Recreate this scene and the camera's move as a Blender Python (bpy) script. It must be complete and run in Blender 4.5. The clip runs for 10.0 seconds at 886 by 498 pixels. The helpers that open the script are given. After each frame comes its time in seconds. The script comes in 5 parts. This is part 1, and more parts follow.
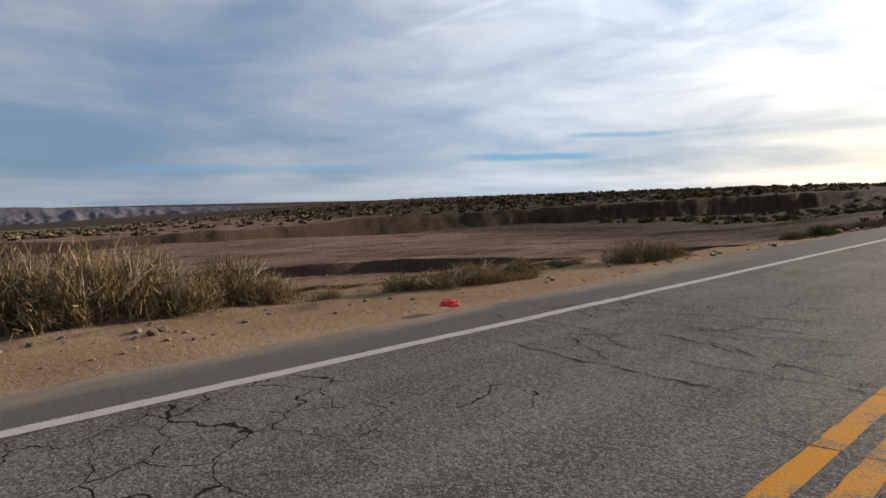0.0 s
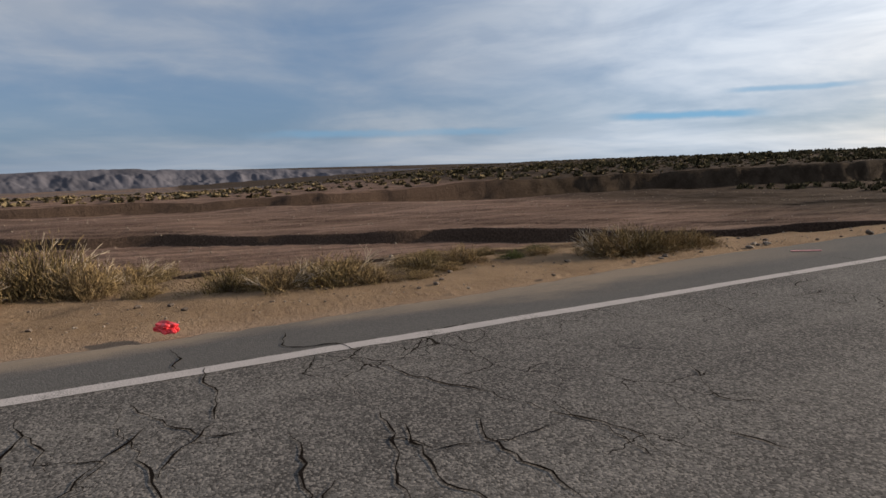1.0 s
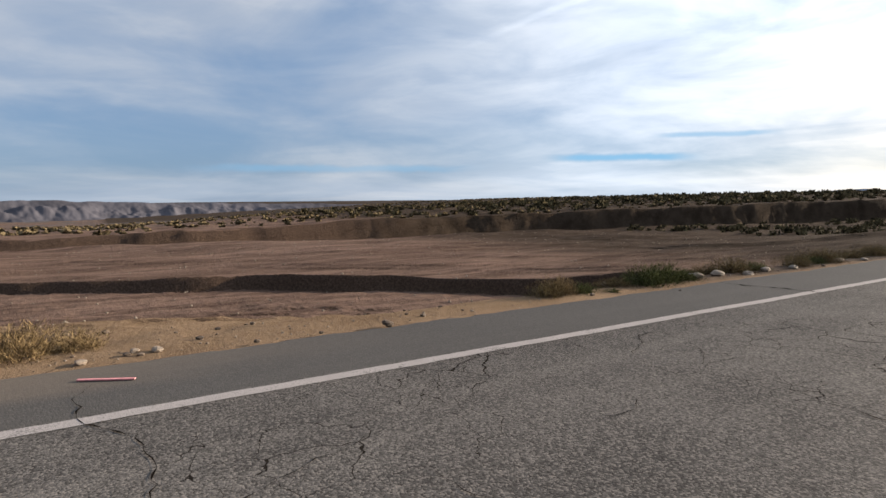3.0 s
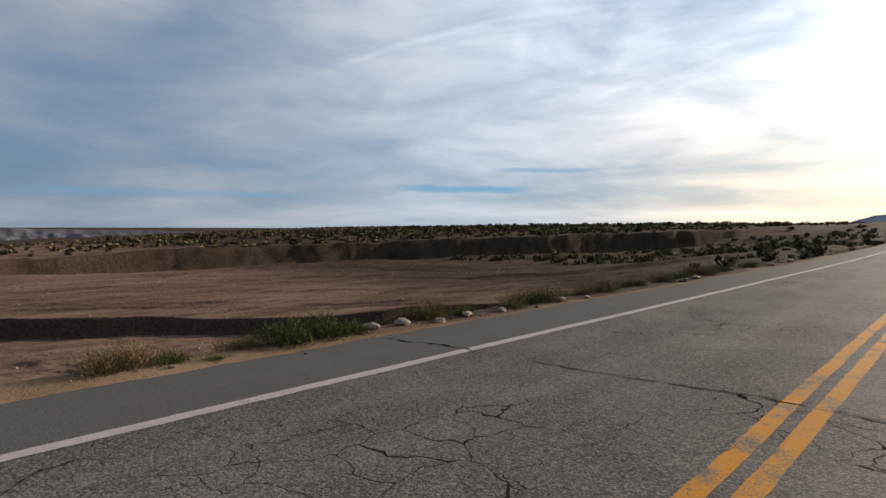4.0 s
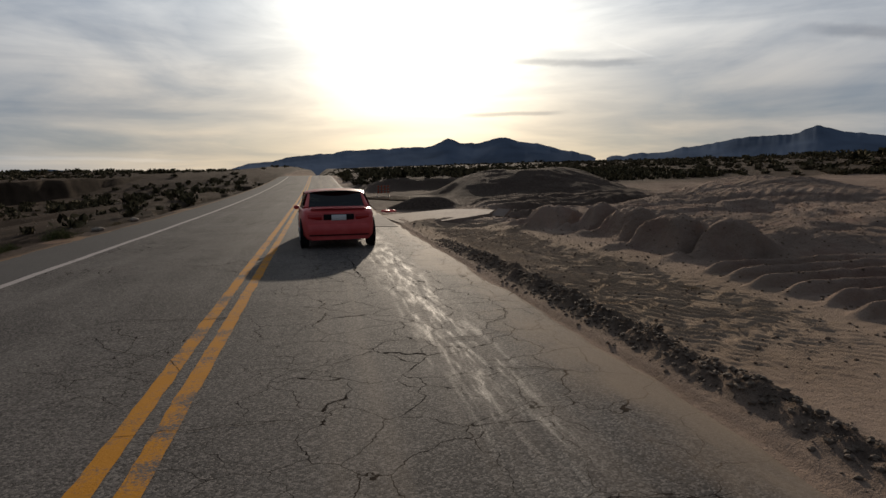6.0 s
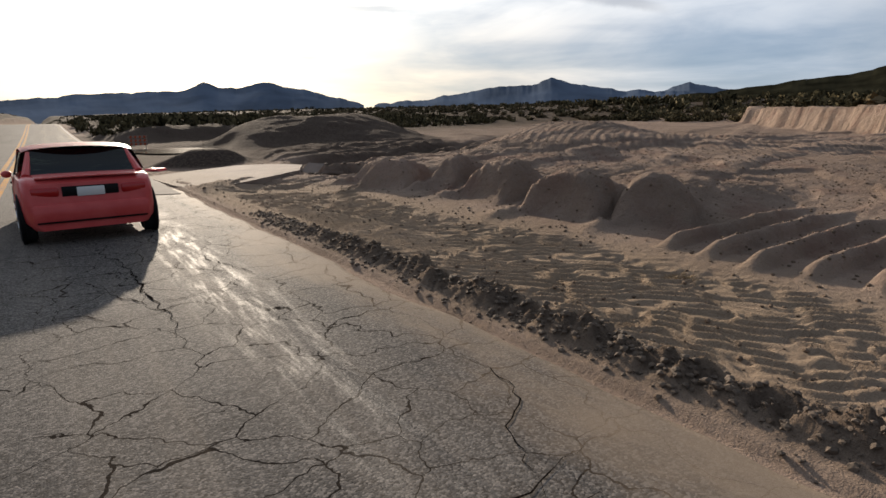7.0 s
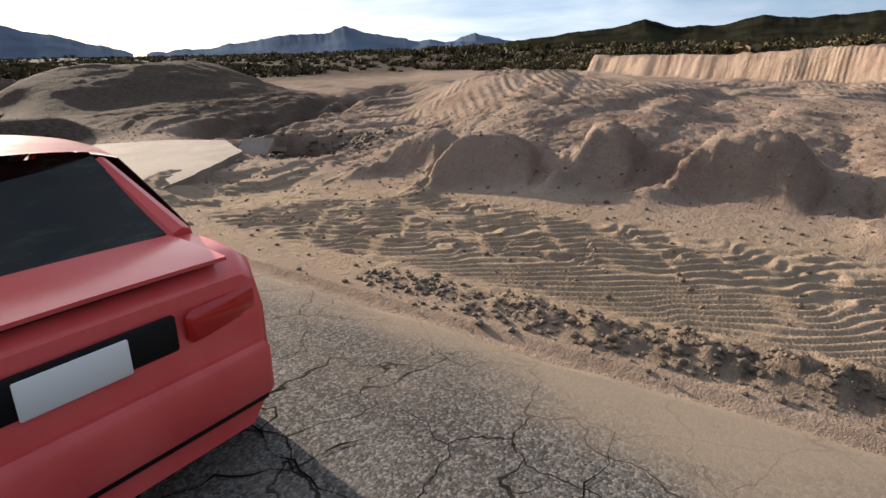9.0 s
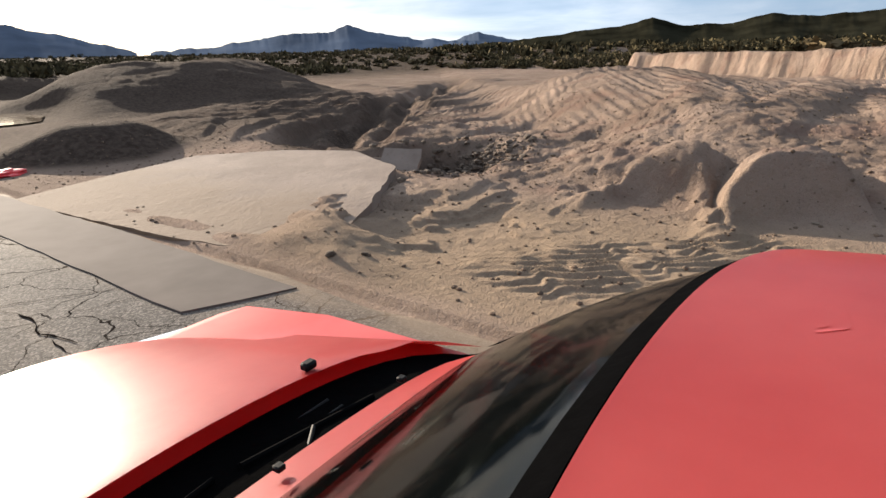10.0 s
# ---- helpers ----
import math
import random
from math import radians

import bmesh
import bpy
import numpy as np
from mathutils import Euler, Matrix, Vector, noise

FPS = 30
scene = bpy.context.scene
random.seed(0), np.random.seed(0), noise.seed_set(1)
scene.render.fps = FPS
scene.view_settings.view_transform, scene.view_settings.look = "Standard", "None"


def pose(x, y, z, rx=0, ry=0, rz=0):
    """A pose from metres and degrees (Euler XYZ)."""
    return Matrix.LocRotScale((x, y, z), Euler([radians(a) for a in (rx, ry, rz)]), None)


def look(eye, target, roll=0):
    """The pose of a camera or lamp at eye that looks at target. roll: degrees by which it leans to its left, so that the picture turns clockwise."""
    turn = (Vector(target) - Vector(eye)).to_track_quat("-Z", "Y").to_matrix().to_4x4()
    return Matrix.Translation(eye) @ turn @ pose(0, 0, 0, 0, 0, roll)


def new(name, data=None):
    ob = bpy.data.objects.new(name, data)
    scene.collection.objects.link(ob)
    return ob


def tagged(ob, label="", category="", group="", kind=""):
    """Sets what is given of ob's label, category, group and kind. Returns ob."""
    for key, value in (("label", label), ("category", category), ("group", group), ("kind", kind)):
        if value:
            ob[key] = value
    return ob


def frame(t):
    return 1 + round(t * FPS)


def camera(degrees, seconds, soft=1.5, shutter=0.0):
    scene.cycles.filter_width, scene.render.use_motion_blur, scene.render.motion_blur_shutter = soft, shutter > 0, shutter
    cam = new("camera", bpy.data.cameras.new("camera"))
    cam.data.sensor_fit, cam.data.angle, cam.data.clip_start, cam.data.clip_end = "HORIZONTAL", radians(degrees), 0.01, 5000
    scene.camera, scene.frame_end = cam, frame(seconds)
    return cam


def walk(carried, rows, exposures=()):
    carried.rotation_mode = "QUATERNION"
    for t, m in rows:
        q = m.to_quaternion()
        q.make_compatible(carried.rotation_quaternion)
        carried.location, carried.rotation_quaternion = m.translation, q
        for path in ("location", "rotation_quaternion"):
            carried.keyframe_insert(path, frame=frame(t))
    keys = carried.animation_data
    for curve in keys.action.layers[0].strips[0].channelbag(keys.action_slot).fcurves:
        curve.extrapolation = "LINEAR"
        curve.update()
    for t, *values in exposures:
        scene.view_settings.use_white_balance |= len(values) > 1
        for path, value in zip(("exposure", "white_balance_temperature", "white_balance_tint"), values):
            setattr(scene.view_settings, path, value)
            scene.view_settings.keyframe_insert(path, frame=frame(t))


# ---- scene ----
from functools import lru_cache

cam = camera(75.3, 10.0)
PATH = [
    (0.0, 0.857, 0.625, 1.401, 85.14, 1.22, 50.02),
    (0.5, 0.796, 3.065, 1.433, 83.81, 1.30, 56.22),
    (1.0, 0.746, 5.441, 1.422, 81.73, 1.32, 63.51),
    (1.5, 0.712, 7.824, 1.402, 81.62, 0.99, 67.92),
    (2.0, 0.705, 10.000, 1.395, 82.61, 0.57, 68.10),
    (2.5, 0.739, 12.126, 1.426, 83.81, 0.52, 63.69),
    (4.0, 1.012, 18.242, 1.496, 88.06, -0.13, 43.15),
    (4.5, 1.054, 20.511, 1.591, 89.10, -0.09, 30.36),
    (5.0, 1.069, 22.691, 1.627, 89.34, 0.30, 14.95),
    (5.5, 1.064, 24.575, 1.637, 86.49, 0.60, 1.17),
    (6.0, 1.101, 26.378, 1.604, 82.59, 0.62, -12.25),
    (7.5, 1.023, 32.038, 1.561, 75.32, 0.78, -42.38),
    (8.0, 0.990, 33.855, 1.561, 74.13, 0.80, -47.79),
    (8.5, 0.968, 35.658, 1.553, 73.10, 0.87, -51.61),
    (9.0, 0.960, 37.426, 1.547, 72.34, 0.94, -54.12),
    (9.5, 0.966, 39.194, 1.542, 71.82, 1.00, -55.58),
    (10.0, 1.001, 40.943, 1.528, 72.25, 1.00, -53.86),
]
EXPOSURES = [(0.0, 0.75), (0.6, 0.62), (1.2, 0.75), (2.0, 1.05), (2.5, 1.15), (4.0, 0.62), (4.5, 0.2), (5.0, -0.2), (5.5, -0.42), (6.2, -0.25), (7.3, 0.95), (8.0, 1.36), (10.0, 1.38)]
walk(cam, [(t, pose(x, y, z, rx, ry, rz)) for t, x, y, z, rx, ry, rz in PATH], EXPOSURES)

# ---- light: low sun behind thin cloud, ahead along the road ----
SUN_AZ, SUN_EL = radians(11.0), radians(15.0)
SUN_DIR = Vector((math.sin(SUN_AZ) * math.cos(SUN_EL), math.cos(SUN_AZ) * math.cos(SUN_EL), math.sin(SUN_EL)))
sun_data = bpy.data.lights.new("sun", "SUN")
sun_data.energy, sun_data.angle, sun_data.color = 4.8, radians(0.8), (1.0, 0.85, 0.68)
sun = new("sun", sun_data)
sun.matrix_world = look(SUN_DIR * 100, (0, 0, 0))


class Nodes:
    """A short way to write node trees."""

    def __init__(self, tree):
        self.t = tree
        tree.nodes.clear()

    def add(self, kind, ins=None, **props):
        n = self.t.nodes.new(kind)
        for k, v in props.items():
            setattr(n, k, v)
        for k, v in (ins or {}).items():
            self.put(n.inputs[k], v)
        return n

    def put(self, sock, v):
        if isinstance(v, bpy.types.NodeSocket):
            self.t.links.new(v, sock)
        elif isinstance(v, bpy.types.Node):
            self.t.links.new(v.outputs[0], sock)
        else:
            sock.default_value = v

    def math(self, op, a, b=0.0, c=0.0, clamp=False):
        n = self.add("ShaderNodeMath", {0: a, 1: b, 2: c}, operation=op, use_clamp=clamp)
        return n.outputs[0]

    def ramp(self, fac, lo, hi, to0=0.0, to1=1.0):
        n = self.add("ShaderNodeMapRange", {0: fac, 1: lo, 2: hi, 3: to0, 4: to1}, interpolation_type="SMOOTHSTEP")
        return n.outputs[0]

    def mix(self, fac, a, b, mode="MIX"):
        n = self.add("ShaderNodeMix", data_type="RGBA", blend_type=mode)
        self.put(n.inputs[0], fac)
        self.put(n.inputs[6], a if not isinstance(a, tuple) else (*a, 1))
        self.put(n.inputs[7], b if not isinstance(b, tuple) else (*b, 1))
        return n.outputs[2]

    def noise(self, vec, scale, detail=4.0, rough=0.55, dist=0.0):
        n = self.add("ShaderNodeTexNoise", {"Vector": vec, "Scale": scale, "Detail": detail, "Roughness": rough, "Distortion": dist})
        return n.outputs[0]

    def mapping(self, vec, scale=(1, 1, 1), rot=(0, 0, 0), loc=(0, 0, 0)):
        return self.add("ShaderNodeMapping", {"Vector": vec, "Scale": scale, "Rotation": rot, "Location": loc}).outputs[0]


def make_world():
    world = bpy.data.worlds.new("sky")
    scene.world = world
    world.use_nodes = True
    N = Nodes(world.node_tree)
    d = N.add("ShaderNodeTexCoord").outputs["Generated"]
    nish = N.add("ShaderNodeTexSky", sky_type="NISHITA", sun_disc=False, sun_elevation=SUN_EL, sun_rotation=SUN_AZ, dust_density=1.2, ozone_density=2.5)
    sep = N.add("ShaderNodeSeparateXYZ", {0: d})
    x, y, z = sep.outputs
    # bands of thin high cloud, drawn out along the horizon
    up = N.math("POWER", N.math("MAXIMUM", z, 0.0), 0.7)
    bands = N.add("ShaderNodeCombineXYZ", {0: N.math("MULTIPLY", x, 2.0), 1: N.math("MULTIPLY", y, 2.0), 2: N.math("MULTIPLY", up, 5.5)}).outputs[0]
    a = N.noise(N.mapping(bands, (1, 1, 1), (0.12, 0.10, 0)), 1.4, 7, 0.56, 0.5)
    b = N.noise(N.mapping(bands, (0.7, 0.7, 0.8), (0.05, 0.1, 0), (3.1, 1.7, 4.0)), 1.0, 3, 0.5, 0.3)
    c = N.noise(N.mapping(bands, (1.0, 1.0, 1.7), (0.20, -0.14, 0), (1.1, 7.7, 2.0)), 1.7, 7, 0.56, 0.5)
    gap = N.math("MULTIPLY", N.ramp(z, 0.02, 0.06), N.ramp(z, 0.09, 0.17, 1.0, 0.0))
    cover = N.ramp(N.math("SUBTRACT", N.math("ADD", N.math("MULTIPLY", a, 0.55), N.math("MULTIPLY", b, 0.45)), N.math("MULTIPLY", gap, 0.09)), 0.30, 0.62)
    dot = N.add("ShaderNodeVectorMath", {0: d, 1: tuple(SUN_DIR)}, operation="DOT_PRODUCT").outputs["Value"]
    dot = N.math("MAXIMUM", dot, 0.0)
    near = N.math("POWER", dot, 2.2)
    ring = N.math("POWER", dot, 11.0)
    core = N.math("POWER", dot, 75.0)
    cover = N.math("MAXIMUM", cover, N.ramp(ring, 0.1, 0.9))
    low = N.ramp(z, 0.0, 0.20, 1.0, 0.0)
    cloud = N.mix(low, (0.55, 0.62, 0.74), (0.55, 0.64, 0.77))
    cloud = N.mix(N.ramp(c, 0.38, 0.66), cloud, (0.72, 0.76, 0.83))
    warm = N.mix(low, (1.0, 0.90, 0.70), (1.0, 0.66, 0.26))
    shade = N.ramp(c, 0.30, 0.62, 0.70, 1.0)
    lit = N.math("MULTIPLY", N.math("MULTIPLY", ring, 2.1), shade)
    pale = N.mix(N.math("MULTIPLY", N.ramp(z, 0.0, 0.34, 1.0, 0.0), N.ramp(dot, 0.55, 0.95)), (0.78, 0.88, 1.0), (1.0, 0.74, 0.40))
    cloud = N.add("ShaderNodeVectorMath", {0: cloud, 1: N.add("ShaderNodeVectorMath", {0: pale, "Scale": N.math("MULTIPLY", N.math("MULTIPLY", near, 1.65), shade)}, operation="SCALE").outputs[0]}, operation="ADD").outputs[0]
    glow = N.add("ShaderNodeVectorMath", {0: cloud, 1: N.add("ShaderNodeVectorMath", {0: warm, "Scale": lit}, operation="SCALE").outputs[0]}, operation="ADD").outputs[0]
    glow2 = N.add("ShaderNodeVectorMath", {0: glow, 1: N.add("ShaderNodeVectorMath", {0: (4.2, 3.9, 3.1), "Scale": core}, operation="SCALE").outputs[0]}, operation="ADD").outputs[0]
    clear = N.mix(1.0, nish.outputs[0], (0.085, 0.11, 0.145), "MULTIPLY")
    clear = N.mix(0.6, clear, (0.23, 0.41, 0.68))
    # a contrail, a wisp, slits of clear sky and small dark bars low down
    az = N.math("MULTIPLY", N.math("ARCTAN2", x, y), 57.2958)
    el = N.math("MULTIPLY", N.math("ARCSINE", z), 57.2958)
    ragged = N.math("MULTIPLY_ADD", N.noise(d, 14.0, 5, 0.6), 1.6, -0.8)

    def streak(az0, el0, half, thick, tilt, curve=0.0):
        off = N.math("SUBTRACT", az, az0)
        mid = N.math("ADD", N.math("MULTIPLY_ADD", off, tilt, el0), N.math("MULTIPLY", N.math("MULTIPLY", off, off), curve))
        far = N.math("ABSOLUTE", N.math("MULTIPLY_ADD", ragged, thick * 0.9, N.math("SUBTRACT", el, mid)))
        return N.math("MULTIPLY", N.ramp(far, thick, thick * 0.15), N.ramp(N.math("ABSOLUTE", off), half, half * 0.45))

    trail = N.math("MAXIMUM", streak(-30.0, 20.3, 30.0, 0.45, 0.03, -0.0075), streak(30.3, 10.9, 3.0, 0.16, -0.42))
    wisp = N.math("MULTIPLY", N.ramp(N.math("ABSOLUTE", N.math("SUBTRACT", N.math("MULTIPLY_ADD", ragged, 0.6, az), -35.6)), 1.3, 0.1), N.ramp(N.math("ABSOLUTE", N.math("SUBTRACT", el, 17.0)), 3.0, 1.0))
    pale = N.math("MAXIMUM", N.math("MULTIPLY", trail, 0.30), N.math("MULTIPLY", wisp, 0.22))
    pale = N.math("MAXIMUM", pale, N.math("MULTIPLY", streak(-19.0, 1.6, 9.0, 0.25, -0.02), 0.5))
    glow2 = N.mix(pale, glow2, N.add("ShaderNodeVectorMath", {0: glow2, 1: (0.55, 0.55, 0.55)}, operation="ADD").outputs[0])
    dark = N.math("MAXIMUM", N.math("MAXIMUM", streak(19.0, 5.7, 6.0, 0.30, 0.01), streak(25.0, 10.2, 8.0, 0.5, -0.05)), streak(49.0, 10.3, 7.0, 0.7, -0.2))
    glow2 = N.mix(N.math("MULTIPLY", dark, 0.40), glow2, (0.42, 0.44, 0.52))
    slit = N.math("MAXIMUM", streak(-41.0, 4.0, 8.0, 0.55, -0.02), N.math("MULTIPLY", streak(-33.0, 5.8, 6.0, 0.35, -0.02), 0.7))
    slit = N.math("MAXIMUM", slit, N.math("MULTIPLY", streak(-68.0, 3.2, 16.0, 0.55, 0.0), 0.5))
    cover = N.math("MULTIPLY", N.math("MULTIPLY_ADD", cover, 0.72, 0.20), N.math("MULTIPLY_ADD", slit, -0.9, 1.0))
    clear = N.mix(N.math("MULTIPLY", slit, 0.8), clear, (0.30, 0.68, 1.05))
    sky = N.add("ShaderNodeBackground", {0: clear, 1: 0.4})
    clouds = N.add("ShaderNodeBackground", {0: glow2, 1: 0.4})
    both = N.add("ShaderNodeMixShader", {0: cover, 1: sky.outputs[0], 2: clouds.outputs[0]})
    N.add("ShaderNodeOutputWorld", {0: both.outputs[0]})


make_world()

# ---- materials ----


def material(name):
    m = bpy.data.materials.new(name)
    m.use_nodes = True
    return m, Nodes(m.node_tree)


def finish(N, color, rough=0.9, bump=None, height=0.01, metallic=0.0, spec=0.5, **more):
    ins = {"Base Color": color if not isinstance(color, tuple) else (*color, 1), "Roughness": rough, "Metallic": metallic, "Specular IOR Level": spec}
    ins.update(more)
    b = N.add("ShaderNodeBsdfPrincipled", ins)
    if bump is not None:
        bn = N.add("ShaderNodeBump", {"Height": bump, "Distance": height, "Strength": 1.0})
        N.put(b.inputs["Normal"], bn.outputs[0])
    N.add("ShaderNodeOutputMaterial", {0: b.outputs[0]})
    return b


def plain(name, color, rough=0.6, metallic=0.0, scale=20.0, vary=0.25, height=0.002, spec=0.5):
    """Any simple surface: one colour with grain and blotches."""
    m, N = material(name)
    p = N.add("ShaderNodeTexCoord").outputs["Object"]
    n1, n2 = N.noise(p, scale, 5), N.noise(p, scale * 0.13, 3)
    f = N.math("ADD", N.math("MULTIPLY", n1, 0.5), N.math("MULTIPLY", n2, 0.5))
    dark, light = tuple(c * (1 - vary) for c in color), tuple(min(1, c * (1 + vary)) for c in color)
    finish(N, N.mix(N.ramp(f, 0.3, 0.7), dark, light), rough, n1, height, metallic, spec)
    return m


def soil_material():
    m, N = material("desert_soil")
    g = N.add("ShaderNodeNewGeometry")
    p = g.outputs["Position"]
    sep = N.add("ShaderNodeSeparateXYZ", {0: p})
    x, y, z = sep.outputs
    big = N.noise(p, 0.045, 4, 0.5)
    mid = N.noise(p, 0.55, 6, 0.6)
    fine = N.noise(p, 9.0, 5, 0.65)
    grit = N.noise(p, 70.0, 3, 0.7)
    streak = N.noise(N.mapping(p, (0.75, 0.09, 1.0)), 1.0, 6, 0.6)
    tan = N.mix(N.ramp(mid, 0.3, 0.7), (0.200, 0.146, 0.113), (0.290, 0.216, 0.170))
    red = N.mix(N.ramp(streak, 0.35, 0.65), (0.085, 0.052, 0.040), (0.180, 0.116, 0.089))
    thread = N.noise(N.mapping(p, (2.4, 0.22, 1.0)), 1.0, 5, 0.65)
    red = N.mix(N.math("MULTIPLY", N.ramp(thread, 0.52, 0.66), 0.55), red, (0.036, 0.021, 0.016))
    red = N.mix(N.math("MULTIPLY", N.ramp(thread, 0.42, 0.30), 0.5), red, (0.19, 0.130, 0.100))
    left = N.ramp(x, -8.0, -18.0)
    col = N.mix(N.ramp(x, -4.0, -5.5), tan, N.mix(N.ramp(mid, 0.3, 0.7), (0.160, 0.104, 0.062), (0.24, 0.162, 0.100)))
    col = N.mix(N.math("MAXIMUM", left, N.math("MULTIPLY", N.ramp(y, 20.0, 30.0), N.ramp(x, -5.0, -6.0))), col, red)
    col = N.mix(N.math("MULTIPLY", N.ramp(fine, 0.45, 0.75), 0.45), col, (0.20, 0.14, 0.10))
    col = N.mix(N.math("MULTIPLY", N.ramp(grit, 0.52, 0.75), 0.35), col, (0.40, 0.33, 0.25))
    # random dark flecks: small shade of crumbs put into the colour
    speck = N.noise(p, 26.0, 6, 0.75)
    col = N.mix(N.math("MULTIPLY", N.ramp(speck, 0.56, 0.68), 0.45), col, (0.060, 0.043, 0.032))
    blush = N.math("MULTIPLY", N.ramp(N.noise(p, 0.8, 5, 0.6), 0.50, 0.66), N.ramp(x, 6.0, 8.0))
    col = N.mix(N.math("MULTIPLY", blush, 0.5), col, (0.175, 0.105, 0.082))
    # the rippled silt beside the berm is more ochre
    silt = N.math("MULTIPLY", N.math("MULTIPLY", N.ramp(x, 3.6, 4.2), N.ramp(x, 7.4, 6.2)), N.math("MULTIPLY", N.ramp(y, 28.0, 33.0), N.ramp(y, 46.5, 44.0)))
    col = N.mix(N.math("MULTIPLY", silt, 0.6), col, N.mix(N.ramp(fine, 0.3, 0.7), (0.21, 0.155, 0.102), (0.30, 0.225, 0.150)))
    # damp low sand on the washed-out side
    damp = N.math("MULTIPLY", N.ramp(big, 0.45, 0.62), N.ramp(x, 7.0, 12.0))
    col = N.mix(N.math("MULTIPLY", damp, 0.35), col, (0.16, 0.12, 0.09))
    # spoil heaps, pit and berm: darker, damper earth; left edge: painted shade too
    heap = N.add("ShaderNodeAttribute", attribute_name="spoil_shade").outputs["Fac"]
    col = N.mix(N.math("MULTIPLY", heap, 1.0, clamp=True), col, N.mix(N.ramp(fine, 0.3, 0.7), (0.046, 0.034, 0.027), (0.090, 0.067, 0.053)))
    # steep faces of the wash: brown earth with their shade put into the colour
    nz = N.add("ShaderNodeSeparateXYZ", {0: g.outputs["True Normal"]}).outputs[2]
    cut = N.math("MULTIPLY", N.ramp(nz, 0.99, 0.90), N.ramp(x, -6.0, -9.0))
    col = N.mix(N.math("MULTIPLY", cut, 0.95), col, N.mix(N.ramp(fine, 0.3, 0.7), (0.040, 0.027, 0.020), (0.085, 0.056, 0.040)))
    # far plain in patches: dark brush humus, greyed by haze put into the colour
    far = N.ramp(N.noise(p, 0.02, 5, 0.7), 0.42, 0.6)
    farx = N.math("MAXIMUM", N.ramp(x, 60.0, 140.0), N.ramp(x, -75.0, -160.0))
    col = N.mix(N.math("MULTIPLY", N.math("MULTIPLY", far, farx), 0.8), col, (0.085, 0.080, 0.078))
    # brush-covered ground: dark soil, on the left with backlit shade in the colour
    brush = N.math("MAXIMUM", N.math("MULTIPLY", N.ramp(y, 68.0, 90.0), N.ramp(x, 4.5, 7.0)), N.math("MULTIPLY", N.ramp(y, 36.0, 56.0), N.ramp(x, -5.5, -7.5)))
    col = N.mix(N.math("MULTIPLY", brush, 0.85), col, N.mix(N.ramp(mid, 0.3, 0.7), (0.022, 0.016, 0.011), (0.052, 0.038, 0.027)))
    h = N.math("ADD", N.math("MULTIPLY", fine, 0.7), N.math("MULTIPLY", grit, 0.3))
    rough_ground = N.noise(p, 2.3, 10, 0.70, 0.3)
    flat = N.add("ShaderNodeCombineXYZ", {0: x, 1: y}).outputs[0]
    ring = N.add("ShaderNodeVectorMath", {0: flat, 1: (30.0, 24.0, 0.0)}, operation="DISTANCE").outputs["Value"]
    tread = N.math("SINE", N.math("MULTIPLY_ADD", ring, 26.0, N.math("MULTIPLY", mid, 9.0)))
    where = N.math("MULTIPLY", N.math("MULTIPLY", N.ramp(x, 11.0, 13.5), N.ramp(x, 40.0, 30.0)), N.math("MULTIPLY", N.ramp(y, 35.0, 38.0), N.ramp(y, 62.0, 57.0)))
    where = N.math("MULTIPLY", where, N.ramp(N.noise(p, 0.35, 3), 0.42, 0.58))
    wide = N.ramp(N.math("ABSOLUTE", x), 6.3, 8.5)
    h = N.math("MULTIPLY_ADD", N.math("MULTIPLY", rough_ground, wide), 2.8, h)
    h = N.math("MULTIPLY_ADD", N.math("MULTIPLY", tread, where), 0.45, h)
    finish(N, col, 0.97, h, 0.065, spec=0.02)
    return m


